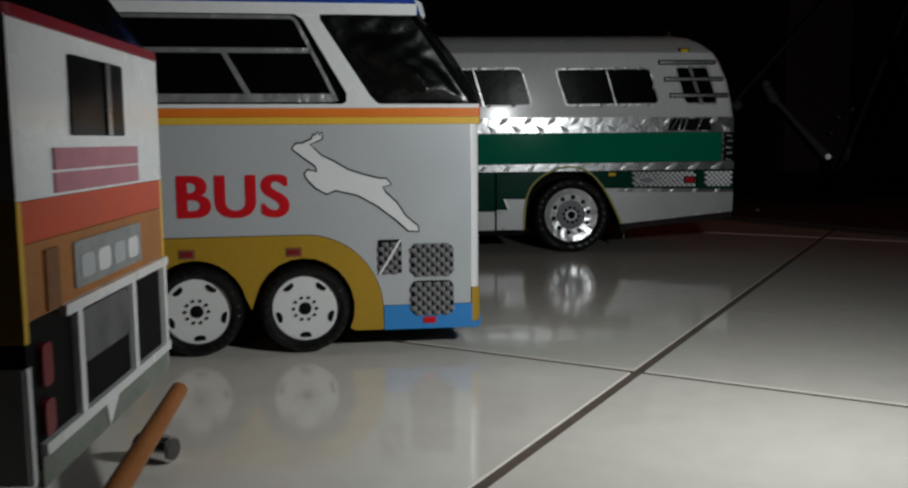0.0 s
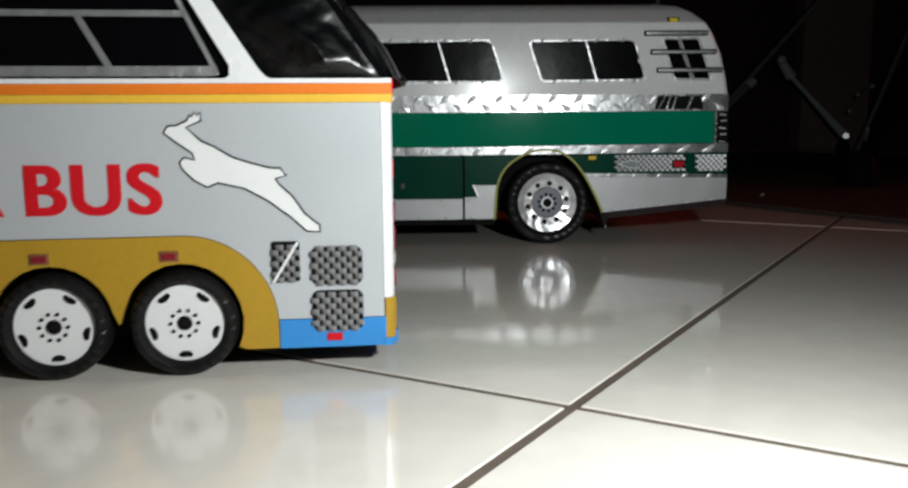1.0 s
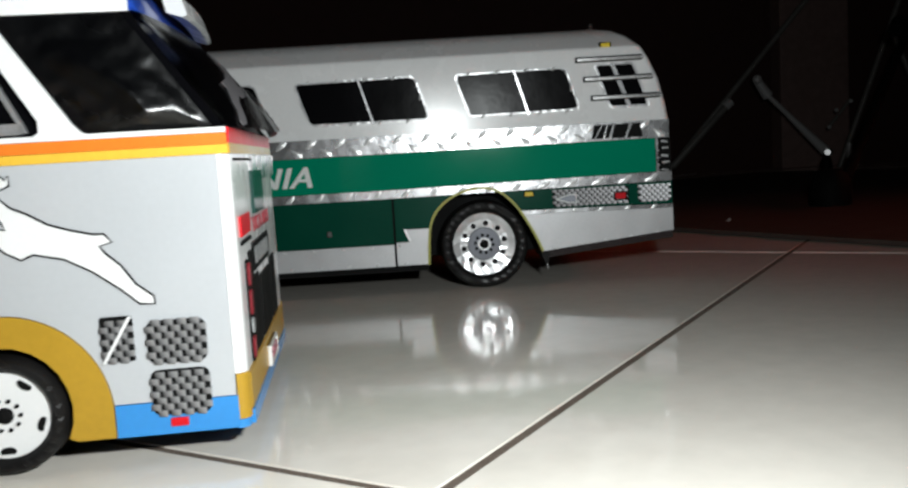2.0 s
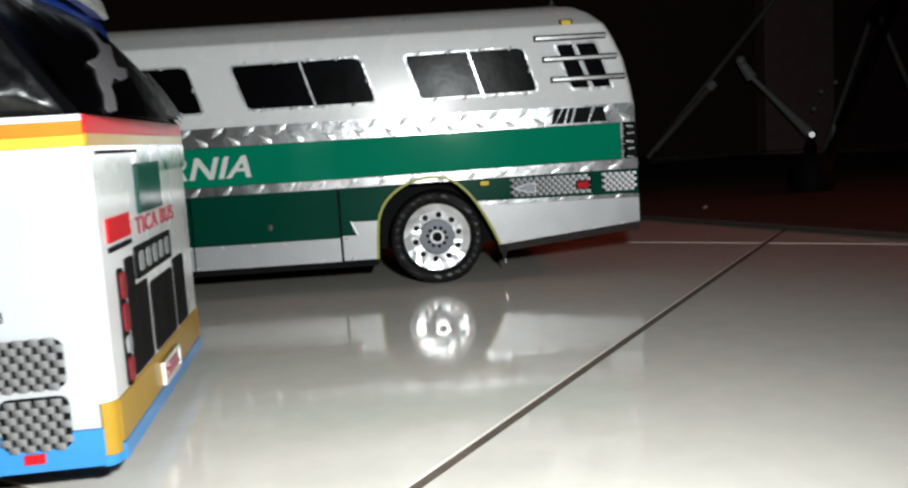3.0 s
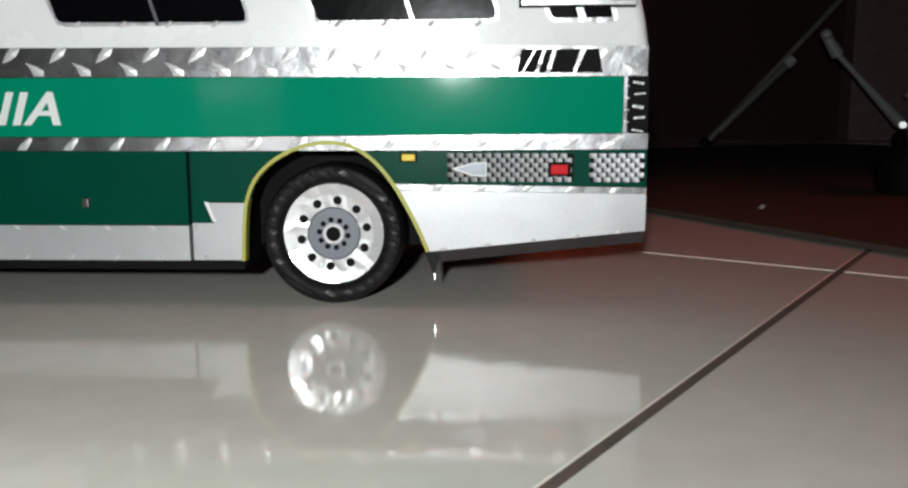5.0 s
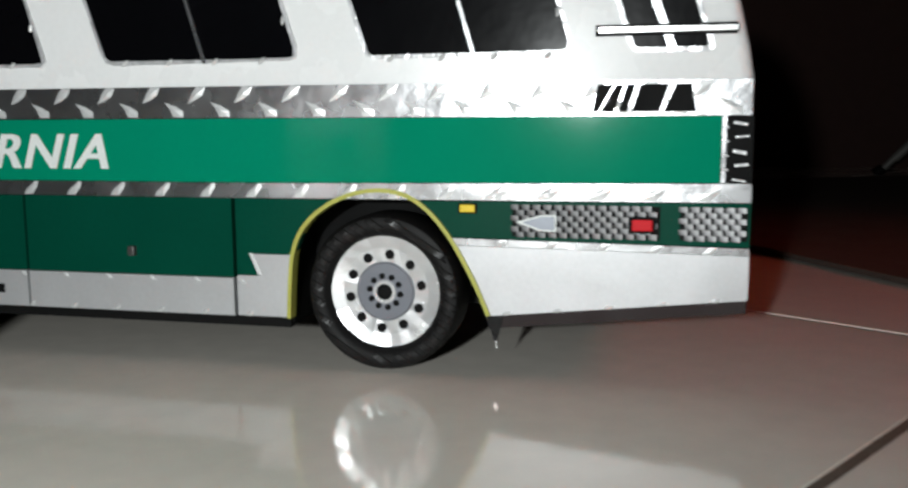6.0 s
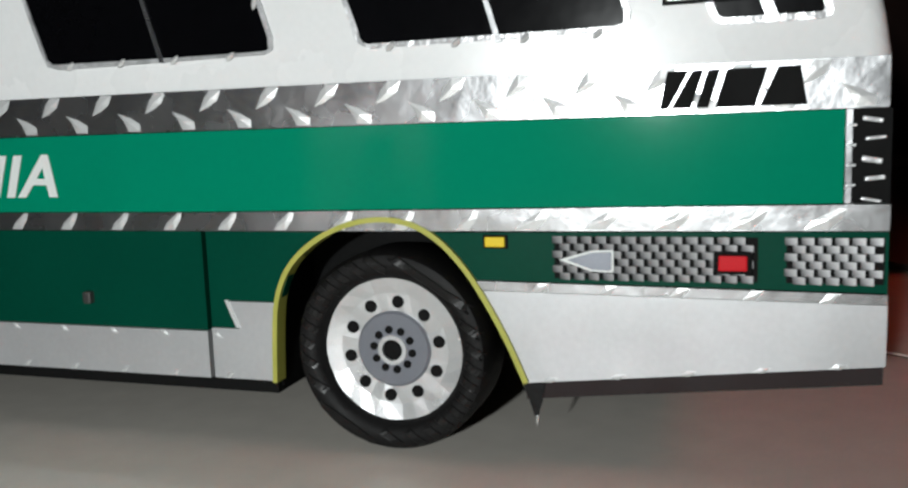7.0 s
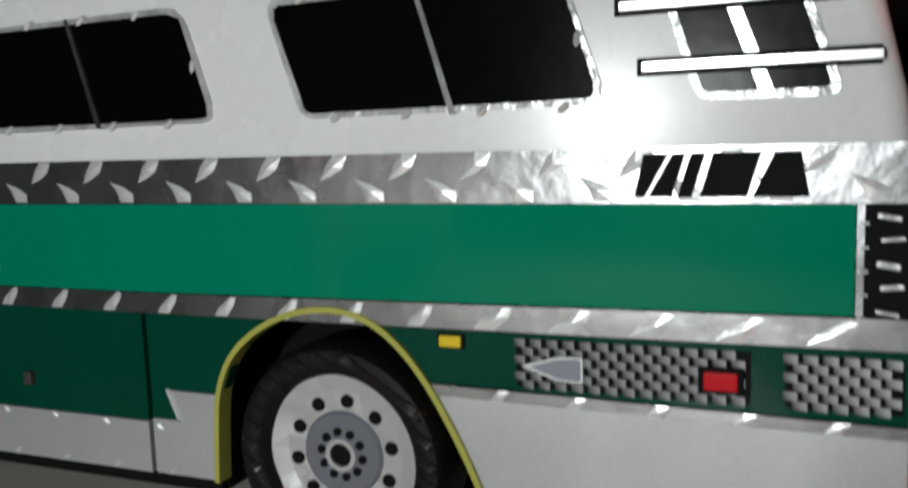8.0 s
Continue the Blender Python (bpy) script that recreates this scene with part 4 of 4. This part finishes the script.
    part("rear_visor", solid(bm), WHITE, bus, "white bowed visor over the rear glass", True)
    # pale peeling sticker on the sloping rear glass, and a loose clear film at its far lower corner

    def on_glass(y, f, lift):
        return (-0.0235 * f + lift + bow(y, f) + 0.002 * math.sin(math.pi * f), y, 0.0915 + 0.0325 * f)
    st = [(0.0132, 0.015), (0.0127, 0.06), (0.0181, 0.171), (0.0195, 0.246), (0.0254, 0.382), (0.0234, 0.427), (0.0346, 0.492), (0.0453, 0.583), (0.0526, 0.688), (0.0579, 0.824), (0.0648, 0.839), (0.0594, 0.698), (0.0696, 0.704), (0.0531, 0.548), (0.0468, 0.447), (0.0555, 0.447), (0.0477, 0.352), (0.0385, 0.307), (0.0351, 0.332), (0.0263, 0.236), (0.0229, 0.131), (0.0185, 0.035)]
    bm = bmesh.new()
    vs = [bm.verts.new(on_glass(y, f, 0.0011)) for y, f in st]
    bmesh.ops.solidify(bm, geom=bmesh.ops.triangulate(bm, faces=[bm.faces.new(vs)])["faces"], thickness=0.0003)
    part("peeling_sticker", bm, STICKER_PALE, glass, "pale peeling sticker on the rear glass")
    bm = bmesh.new()
    n = 8
    rows = [[bm.verts.new(on_glass(0.058 + (0.070 - 0.022 * (1 - k / n)) * i / n + 0.035 * k / n * (1 - i / n), 0.03 + 0.50 * k / n, 0.0022 + 0.0005 * math.sin(2.3 * i + 1.7 * k))) for i in range(n + 1)] for k in range(n + 1)]
    for p, q in zip(rows, rows[1:]):
        for i in range(n):
            bm.faces.new((p[i], p[i + 1], q[i + 1], q[i]))
    bmesh.ops.solidify(bm, geom=bm.faces[:], thickness=0.0001)
    part("loose_film", solid(bm), CLEARFILM, glass, "loose milky clear film", True)
    # side details
    for x in (-0.0708, -0.1098):
        lm = part("marker_rim", box(x - 0.0030, x + 0.0030, -0.0009, 0.001, 0.0362, 0.0396, 0.0002), BROWN, bus, "brown side marker surround")
        part("marker_lens", box(x - 0.0022, x + 0.0022, -0.0013, 0.001, 0.0369, 0.0389, 0.0002), DKRED, lm, "dark red marker lens")
    g = part("side_grille", prism(rounded(rect(-0.0392, -0.0303, 0.0291, 0.0417), 0.0008), -0.0004, 0.001), BLACK, bus, "small woven grille with a white slash")
    cells("grille_block", g, (-0.0395, -0.0300, 0.0288, 0.0420), 0.0034, 0.0017, -0.0004)
    part("slash", prism([(-0.0392, 0.0290), (-0.0382, 0.0290), (-0.0302, 0.0416), (-0.0312, 0.0416)], -0.0014, 0.0), WHITE, g, "white diagonal slash")
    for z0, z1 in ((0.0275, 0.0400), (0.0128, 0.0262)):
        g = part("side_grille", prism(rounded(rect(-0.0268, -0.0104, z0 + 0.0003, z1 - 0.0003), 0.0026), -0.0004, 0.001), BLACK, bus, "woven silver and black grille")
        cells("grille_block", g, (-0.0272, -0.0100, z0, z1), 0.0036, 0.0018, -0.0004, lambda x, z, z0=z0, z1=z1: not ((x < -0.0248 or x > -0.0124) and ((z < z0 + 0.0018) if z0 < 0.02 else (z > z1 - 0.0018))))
    part("reflector", box(-0.0222, -0.0172, -0.0009, 0.001, 0.0098, 0.0122, 0.0003), RED, bus, "small red reflector")
    lettering("CA", RED, bus, -0.1505, -0.1200, 0.0508, 0.0664, 0.0, 0.0, 0.016, 1.10, 0.0003, bold=0.0009, label="red capital lettering")
    lettering("BUS", RED, bus, -0.1127, -0.0728, 0.0508, 0.0664, 0.0, 0.0, 0.016, 1.10, 0.0003, bold=0.0009, label="red capital lettering")
    # leaping antelope print: a plain white shape with a dark outline
    ant = [(0, 17), (0.8, 18), (2.3, 18), (4.6, 18.9), (5.0, 19.8), (5.4, 19.4), (5.9, 20.2), (6.4, 19.6), (7.0, 20.2), (6.9, 19.0), (4, 17.9), (6.8, 15.5), (9.3, 14.5), (12.3, 12.7), (15.3, 11.7), (18.8, 10.8), (20.3, 10.8), (21.3, 9.7), (19.4, 9.2), (20.1, 8), (22.3, 6), (24.3, 3), (26.8, 1), (26.9, 0), (24.8, 0.2), (22.3, 2.5), (18.3, 5.5), (14.3, 7.7), (9.8, 8.7), (7.8, 8), (5.3, 9.2), (3.3, 11), (2.8, 12), (3.5, 12.7), (5.8, 12.3), (5.3, 13.7), (2.3, 15.5)]
    k = 0.00181
    base = Vector((-0.0725, 0.0447))
    inner = [tuple(base + Vector((a + max(0.0, 1.2 - 0.133 * a), b)) * k) for a, b in ant]
    outer = []
    n = len(inner)
    for i in range(n):
        a, p, b = Vector(inner[i - 1]), Vector(inner[i]), Vector(inner[(i + 1) % n])
        d = ((p - a).normalized() + (b - p).normalized())
        d = d.normalized() if d.length > 1e-6 else (b - a).normalized()
        outer.append(tuple(p + Vector((-d.y, d.x)) * 0.00062))
    ou = part("print_outline", prism(outer, -0.0002, 0.001), BLACK, bus, "dark outline of the leaping shape")
    part("print_shape", prism(inner, -0.0004, 0.001), RIMW, ou, "white leaping antelope shape")
    for i, (x, z) in enumerate(hub):
        slotted_wheel(bus, x, 0.0004, 0.0161, False, (0.0, 0.08, 0.3)[i])
        slotted_wheel(bus, x, W - 0.0004, 0.0161, True, 0.2)
        part("axle", rod((x, 0.01, z), (x, W - 0.01, z), 0.002), BLACK, bus)
    return bus


silver_coach()


# ---- the orange and white coach ----
def orange_coach():
    L, W = 0.48, 0.102
    bus = thing("model_bus", "orange, red and white model coach with a white-framed rear", "model bus", pose(-0.2737, -0.4651, 0.0205, 0, 0, 0.5) @ Matrix.Scale(0.74, 4), "parked model buses")
    for dims in ((-L, -0.002, 0.0022, W - 0.0022, 0.034, 0.1010), (-0.050, -0.002, 0.0022, W - 0.0022, 0.010, 0.034), (-0.350, -0.110, 0.0022, W - 0.0022, 0.010, 0.034), (-L, -0.410, 0.0022, W - 0.0022, 0.010, 0.034), (-0.1099, -0.0501, 0.014, W - 0.014, 0.012, 0.034), (-0.4099, -0.3501, 0.014, W - 0.014, 0.012, 0.034)):
        part("hull_section", box(*dims), BLACK, bus, "black inner hull")
    for side in (0, 1):
        def sheet(name, poly, mat, y0=0.0, y1=0.002, label=""):
            a, b = (y0, y1) if side == 0 else (W - y1, W - y0)
            return part(name, prism(poly, a, b), mat, bus, label)
        sheet("white_side", rect(-L, 0, 0.0648, 0.1010), WHITE, label="white upper side")
        sheet("yellow_side", rect(-L, 0, 0.0362, 0.0646), AMBER, label="yellow side band")
        sheet("black_line", rect(-L, 0, 0.0315, 0.0360), BLACK, label="black side line")
        for a, b in ((-0.0490, 0.0), (-0.3490, -0.1110), (-L, -0.4110)):
            sheet("white_skirt", rect(a, b, 0.0070, 0.0313), WHITE, label="white skirt")
        for k in range(4):
            x = -0.02 - 0.11 * k
            sheet("side_window", rounded(rect(x - 0.095, x, 0.0760, 0.0960), 0.003), GLASS, -0.0006, 0.001, "black side window")

    def back(name, y0, y1, z0, z1, mat, d=0.0006, rad=0.0, parent=bus, label="", a=-0.001):
        poly = rect(y0, y1, z0, z1)
        return part(name, prism(rounded(poly, rad) if rad else poly, a, d, "yz"), mat, parent, label)
    e = 0.0021
    back("rear_white", e, W - e, 0.0648, 0.1010, WHITE, 0, a=-0.002, label="white upper rear wall")
    back("rear_red_band", e, W - e, 0.0562, 0.0646, surface("orange_red_print", (0.62, 0.085, 0.03), 0.4), 0, a=-0.002, label="orange-red band")
    back("rear_orange", e, W - e, 0.0405, 0.0560, surface("orange_brown_print", (0.42, 0.17, 0.05), 0.45, vary=0.3), 0, a=-0.002, label="orange-brown rear band")
    back("rear_lower", e, W - e, 0.0090, 0.0403, BLACK, 0, a=-0.002, label="dark lower rear")
    back("rear_window", 0.030, 0.067, 0.0780, 0.0962, GLASS, 0.0007, 0.0008, label="dark rear window")
    back("window_mount", 0.053, 0.056, 0.0780, 0.0962, FOIL, 0.0012)
    back("faded_sign", 0.019, 0.078, 0.0705, 0.0752, PINK, 0.0006, 0, label="faded pink sign bars")
    back("faded_sign", 0.019, 0.078, 0.0655, 0.0698, PINK, 0.0005, 0, label="faded pink sign bars")
    pl = back("vent_panel", 0.027, 0.077, 0.0430, 0.0538, GREYPRINT, 0.0006, 0.001, label="dark panel with pale scrawl bars")
    for i in range(4):
        back("scrawl_bar", 0.030 + 0.0115 * i, 0.039 + 0.0115 * i, 0.0450, 0.0505, WHITE if i % 2 else GREYSIDE, 0.0009, 0.002, pl)
    back("brown_patch", 0.011, 0.018, 0.0410, 0.0540, BROWN, 0.0006, label="brown patch")
    back("tail_light", 0.0050, 0.0100, 0.0260, 0.0350, DKRED, 0.0012, 0.0015, label="dark red tail light")
    back("tail_light", 0.0050, 0.0100, 0.0155, 0.0230, DKRED, 0.0012, 0.0015, label="dark red tail light")
    back("frame_rail", 0.018, W - 0.002, 0.0385, 0.0410, WHITE, 0.0016, label="white frame rail")
    back("frame_rail", 0.004, W - 0.002, 0.0120, 0.0145, WHITE, 0.0016, label="white frame rail")
    for y in (0.026, 0.066, 0.0965):
        back("frame_post", y - 0.0016, y + 0.0016, 0.0140, 0.0390, WHITE, 0.0015, label="white frame post")
    back("smoky_panel", 0.029, 0.063, 0.0250, 0.0375, surface("smoky_grey_print", (0.12, 0.12, 0.12), 0.4, vary=0.6, scale=130), 0.0006, 0.003, label="smoky grey panel")
    # the coach's mirror image in the floor, put in as coloured pieces
    back("rear_apron", 0.004, W - 0.002, 0.0050, 0.0118, surface("grey_green_reflection", (0.20, 0.22, 0.19), 0.5, vary=0.3), 0.0004, label="grey-green strip for the coach's reflection in the tiles")
    part("apron_flash", prism([(0.042, 0.0116), (0.052, 0.0116), (0.044, 0.0052)], -0.001, 0.0008, "yz"), WHITE, bus, "white triangle, part of the painted floor reflection")
    for y in (0.0, W):
        d = 1 if y == 0 else -1
        part("corner_trim", rod((-0.0012, y + d * 0.0012, 0.007), (-0.0012, y + d * 0.0012, 0.0310), 0.0014), WHITE, bus, "white corner trim", True)
    part("window_deck", prism([(-L + 0.02, 0.1011), (-0.0008, 0.1011), (-0.022, 0.1330), (-L + 0.04, 0.1330)], 0.0012, W - 0.0012), FILM, bus, "black glazed upper deck")
    part("red_gutter", loft([(0.1006, 0.0008, -0.0008), (0.1032, 0.0004, -0.0006)], L, W, 0.003), DKRED, bus, "dark red gutter line")
    part("roof", loft([(0.1330, -0.020, 0.0), (0.1400, -0.024, 0.001), (0.1440, -0.032, 0.008)], L, W, 0.004), WHITE, bus, "white roof", True)
    for x in (-0.080, -0.380):
        slotted_wheel(bus, x, 0.0016, 0.0285, False, 0.1, -0.0277)
        slotted_wheel(bus, x, W - 0.0016, 0.0285, True, 0.2, -0.0277)
        part("axle", rod((x, 0.014, 0.0018), (x, W - 0.014, 0.0018), 0.003), BLACK, bus)
    return bus


orange_coach()


# ---- loose things ----
def tool():
    t = thing("wooden_stick", "varnished brown wooden stick leaning on a short steel tube", "stick", pose(-0.2800, -0.4000, 0))
    part("handle", rod((-0.0004, -0.0172, 0.0026), (0.0052, 0.0198, 0.0163), 0.0027, 0.0021), WOOD, t, smooth=True)
    f = part("ferrule", rod((-0.0040, 0.0160, 0.0034), (0.0046, 0.0131, 0.0034), 0.0033), CHROME, t, "bright steel tube", True)
    part("ferrule_end", rod((0.0046, 0.0131, 0.0034), (0.0052, 0.0129, 0.0034), 0.0026), GREYTUBE, f, smooth=True)


tool()


def ball(centre, r):
    bm = bmesh.new()
    bmesh.ops.create_uvsphere(bm, u_segments=20, v_segments=12, radius=r)
    bmesh.ops.translate(bm, verts=bm.verts, vec=centre)
    return bm


def front_leg():
    """The dark leg of a tall stand that rises out of sight, on a wide rubber foot."""
    s = thing("tall_stand", "dark tall stand with a wide black rubber foot", "stand", pose(0.264, 0.372, 0.0041))
    part("rubber_foot", lathe_up([(0.0, 0.0), (0.0200, 0.0), (0.0205, 0.004), (0.0200, 0.020), (0.0165, 0.031), (0.0110, 0.036), (0.0, 0.037)]), BLACK, s, smooth=True)
    part("leg", rod((0.014, 0.0, 0.020), (0.430, 0.528, 0.358), 0.0052, 0.0046), BLACK, s, "matt black leg", True)
    part("leg_clamp", rod((0.208, 0.264, 0.199), (0.225, 0.285, 0.212), 0.0085), BLACK, s, "black clamp", True)


def lathe_up(profile, seg=28):
    """The profile of (radius, height) turned about the upright axis."""
    bm = lathe([(q, -z) for q, z in profile], seg)
    bmesh.ops.rotate(bm, verts=bm.verts, cent=(0, 0, 0), matrix=Matrix.Rotation(radians(-90), 3, "X"))
    return bm


def stand():
    """A folding frame: a long leg and a short one from a hinge, a tall tube and a back leg."""
    s = thing("folding_stand", "chrome folding stand with bright tube ends in the dark", "stand", pose(0.522, 1.25, -0.0134) @ Matrix.Diagonal((1.168, 1.168, 1.168, 1)))
    part("leg", rod((-0.166, 0.006, 0.0155), (0.120, 0.004, 0.337), 0.0046), DULLSTEEL, s, "long dull steel leg", True)
    part("outer_tube", rod((-0.150, 0.003, 0.033), (-0.050, 0.002, 0.1345), 0.0060), DULLSTEEL, s, "dull steel outer tube", True)
    part("collar", rod((-0.056, 0.002, 0.1290), (-0.046, 0.002, 0.1385), 0.0078), CAP, s, "bright metal collar", True)
    part("rubber_foot", rod((-0.172, 0.006, 0.0116), (-0.163, 0.006, 0.0200), 0.0085, 0.0070, 18), RUBBER, s, smooth=True)
    hinge = part("hinge", rod((-0.004, -0.006, 0.172), (0.016, -0.004, 0.143), 0.0070, 0.0095), CAP, s, "metal hinge knuckle", True)
    part("pivot", ball((-0.004, -0.010, 0.172), 0.0080), CAP, hinge, "bright pivot pin", True)
    part("brace", rod((0.012, 0.0, 0.150), (0.116, 0.0, 0.044), 0.0042, 0.0046), CAP, s, "short steel brace, its glint painted pale", True)
    part("sleeve", rod((0.052, 0.0, 0.109), (0.115, 0.0, 0.045), 0.0046, 0.0088), CAP, s, "flared metal sleeve, its glint painted pale", True)
    # cap face added and aimed so that the torch flashes towards the camera
    tip = Vector((0.117, -0.004, 0.042))
    at = s.matrix_basis @ tip
    aim = ((Vector(TORCH) - at).normalized() + (Vector((-0.166, -0.533, 0.080)) - at).normalized()).normalized()
    part("end_cap", rod(tip, tip + aim * 0.007, 0.0084, 0.0050, 20), BRIGHTCAP, s, "polished metal end cap, turned to flash in the torch")
    part("rubber_foot", lathe_up([(0, 0), (0.010, 0), (0.010, 0.013), (0.006, 0.022), (0, 0.023)], 20), RUBBER, s, smooth=True).matrix_basis = pose(0.119, 0.006, 0.0116)
    part("tube", rod((0.1415, 0.004, 0.0140), (0.262, 0.004, 0.330), 0.0046), DULLSTEEL, s, "tall dull steel tube", True)
    part("knob", rod((0.152, -0.006, 0.030), (0.1545, -0.006, 0.056), 0.0046, 0.0040), CAP, s, "small bright knob", True)
    latch = part("latch", rod((0.120, 0.0, 0.083), (0.160, 0.0, 0.130), 0.0030), DULLSTEEL, s, "small dark latch bar", True)
    for x, z in ((0.159, 0.127), (0.134, 0.113), (0.121, 0.085)):
        part("latch_pin", ball((x, -0.003, z), 0.0036), CAP, latch, smooth=True)
    part("leg", rod((0.232, 0.006, 0.250), (0.334, 0.010, 0.0150), 0.0046), DULLSTEEL, s, "dull steel back leg", True)


front_leg()
stand()


def floor_mat():
    """A dark mat whose near edge runs along the tiles behind the coaches."""
    m = thing("floor_mat", "dark brown floor mat under the stand", "mat", pose(-0.108, 0.575, 0, 0, 0, -62.0))
    part("mat_sheet", prism(rounded(rect(-0.3, 1.9, 0.0, 0.9), 0.03), 0.0008, 0.004, "xy"), MAT_RUG, m)


floor_mat()


def paper_scrap():
    """A tiny curled scrap of paper on the mat."""
    p = thing("paper_scrap", "tiny curled scrap of white paper on the mat", "scrap", pose(0.120, 0.263, 0.0042, 0, 0, 25))
    bm = bmesh.new()
    rows = [[bm.verts.new((0.0011 * i, 0.0016 * j, 0.0004 + 0.00022 * (i - 2) ** 2 + 0.0005 * j)) for i in range(6)] for j in (-1, 0, 1)]
    for a, b in zip(rows, rows[1:]):
        for i in range(5):
            bm.faces.new((a[i], a[i + 1], b[i + 1], b[i]))
    bmesh.ops.solidify(bm, geom=bm.faces[:], thickness=0.0002)
    part("sheet", solid(bm), LETTER, p)


paper_scrap()
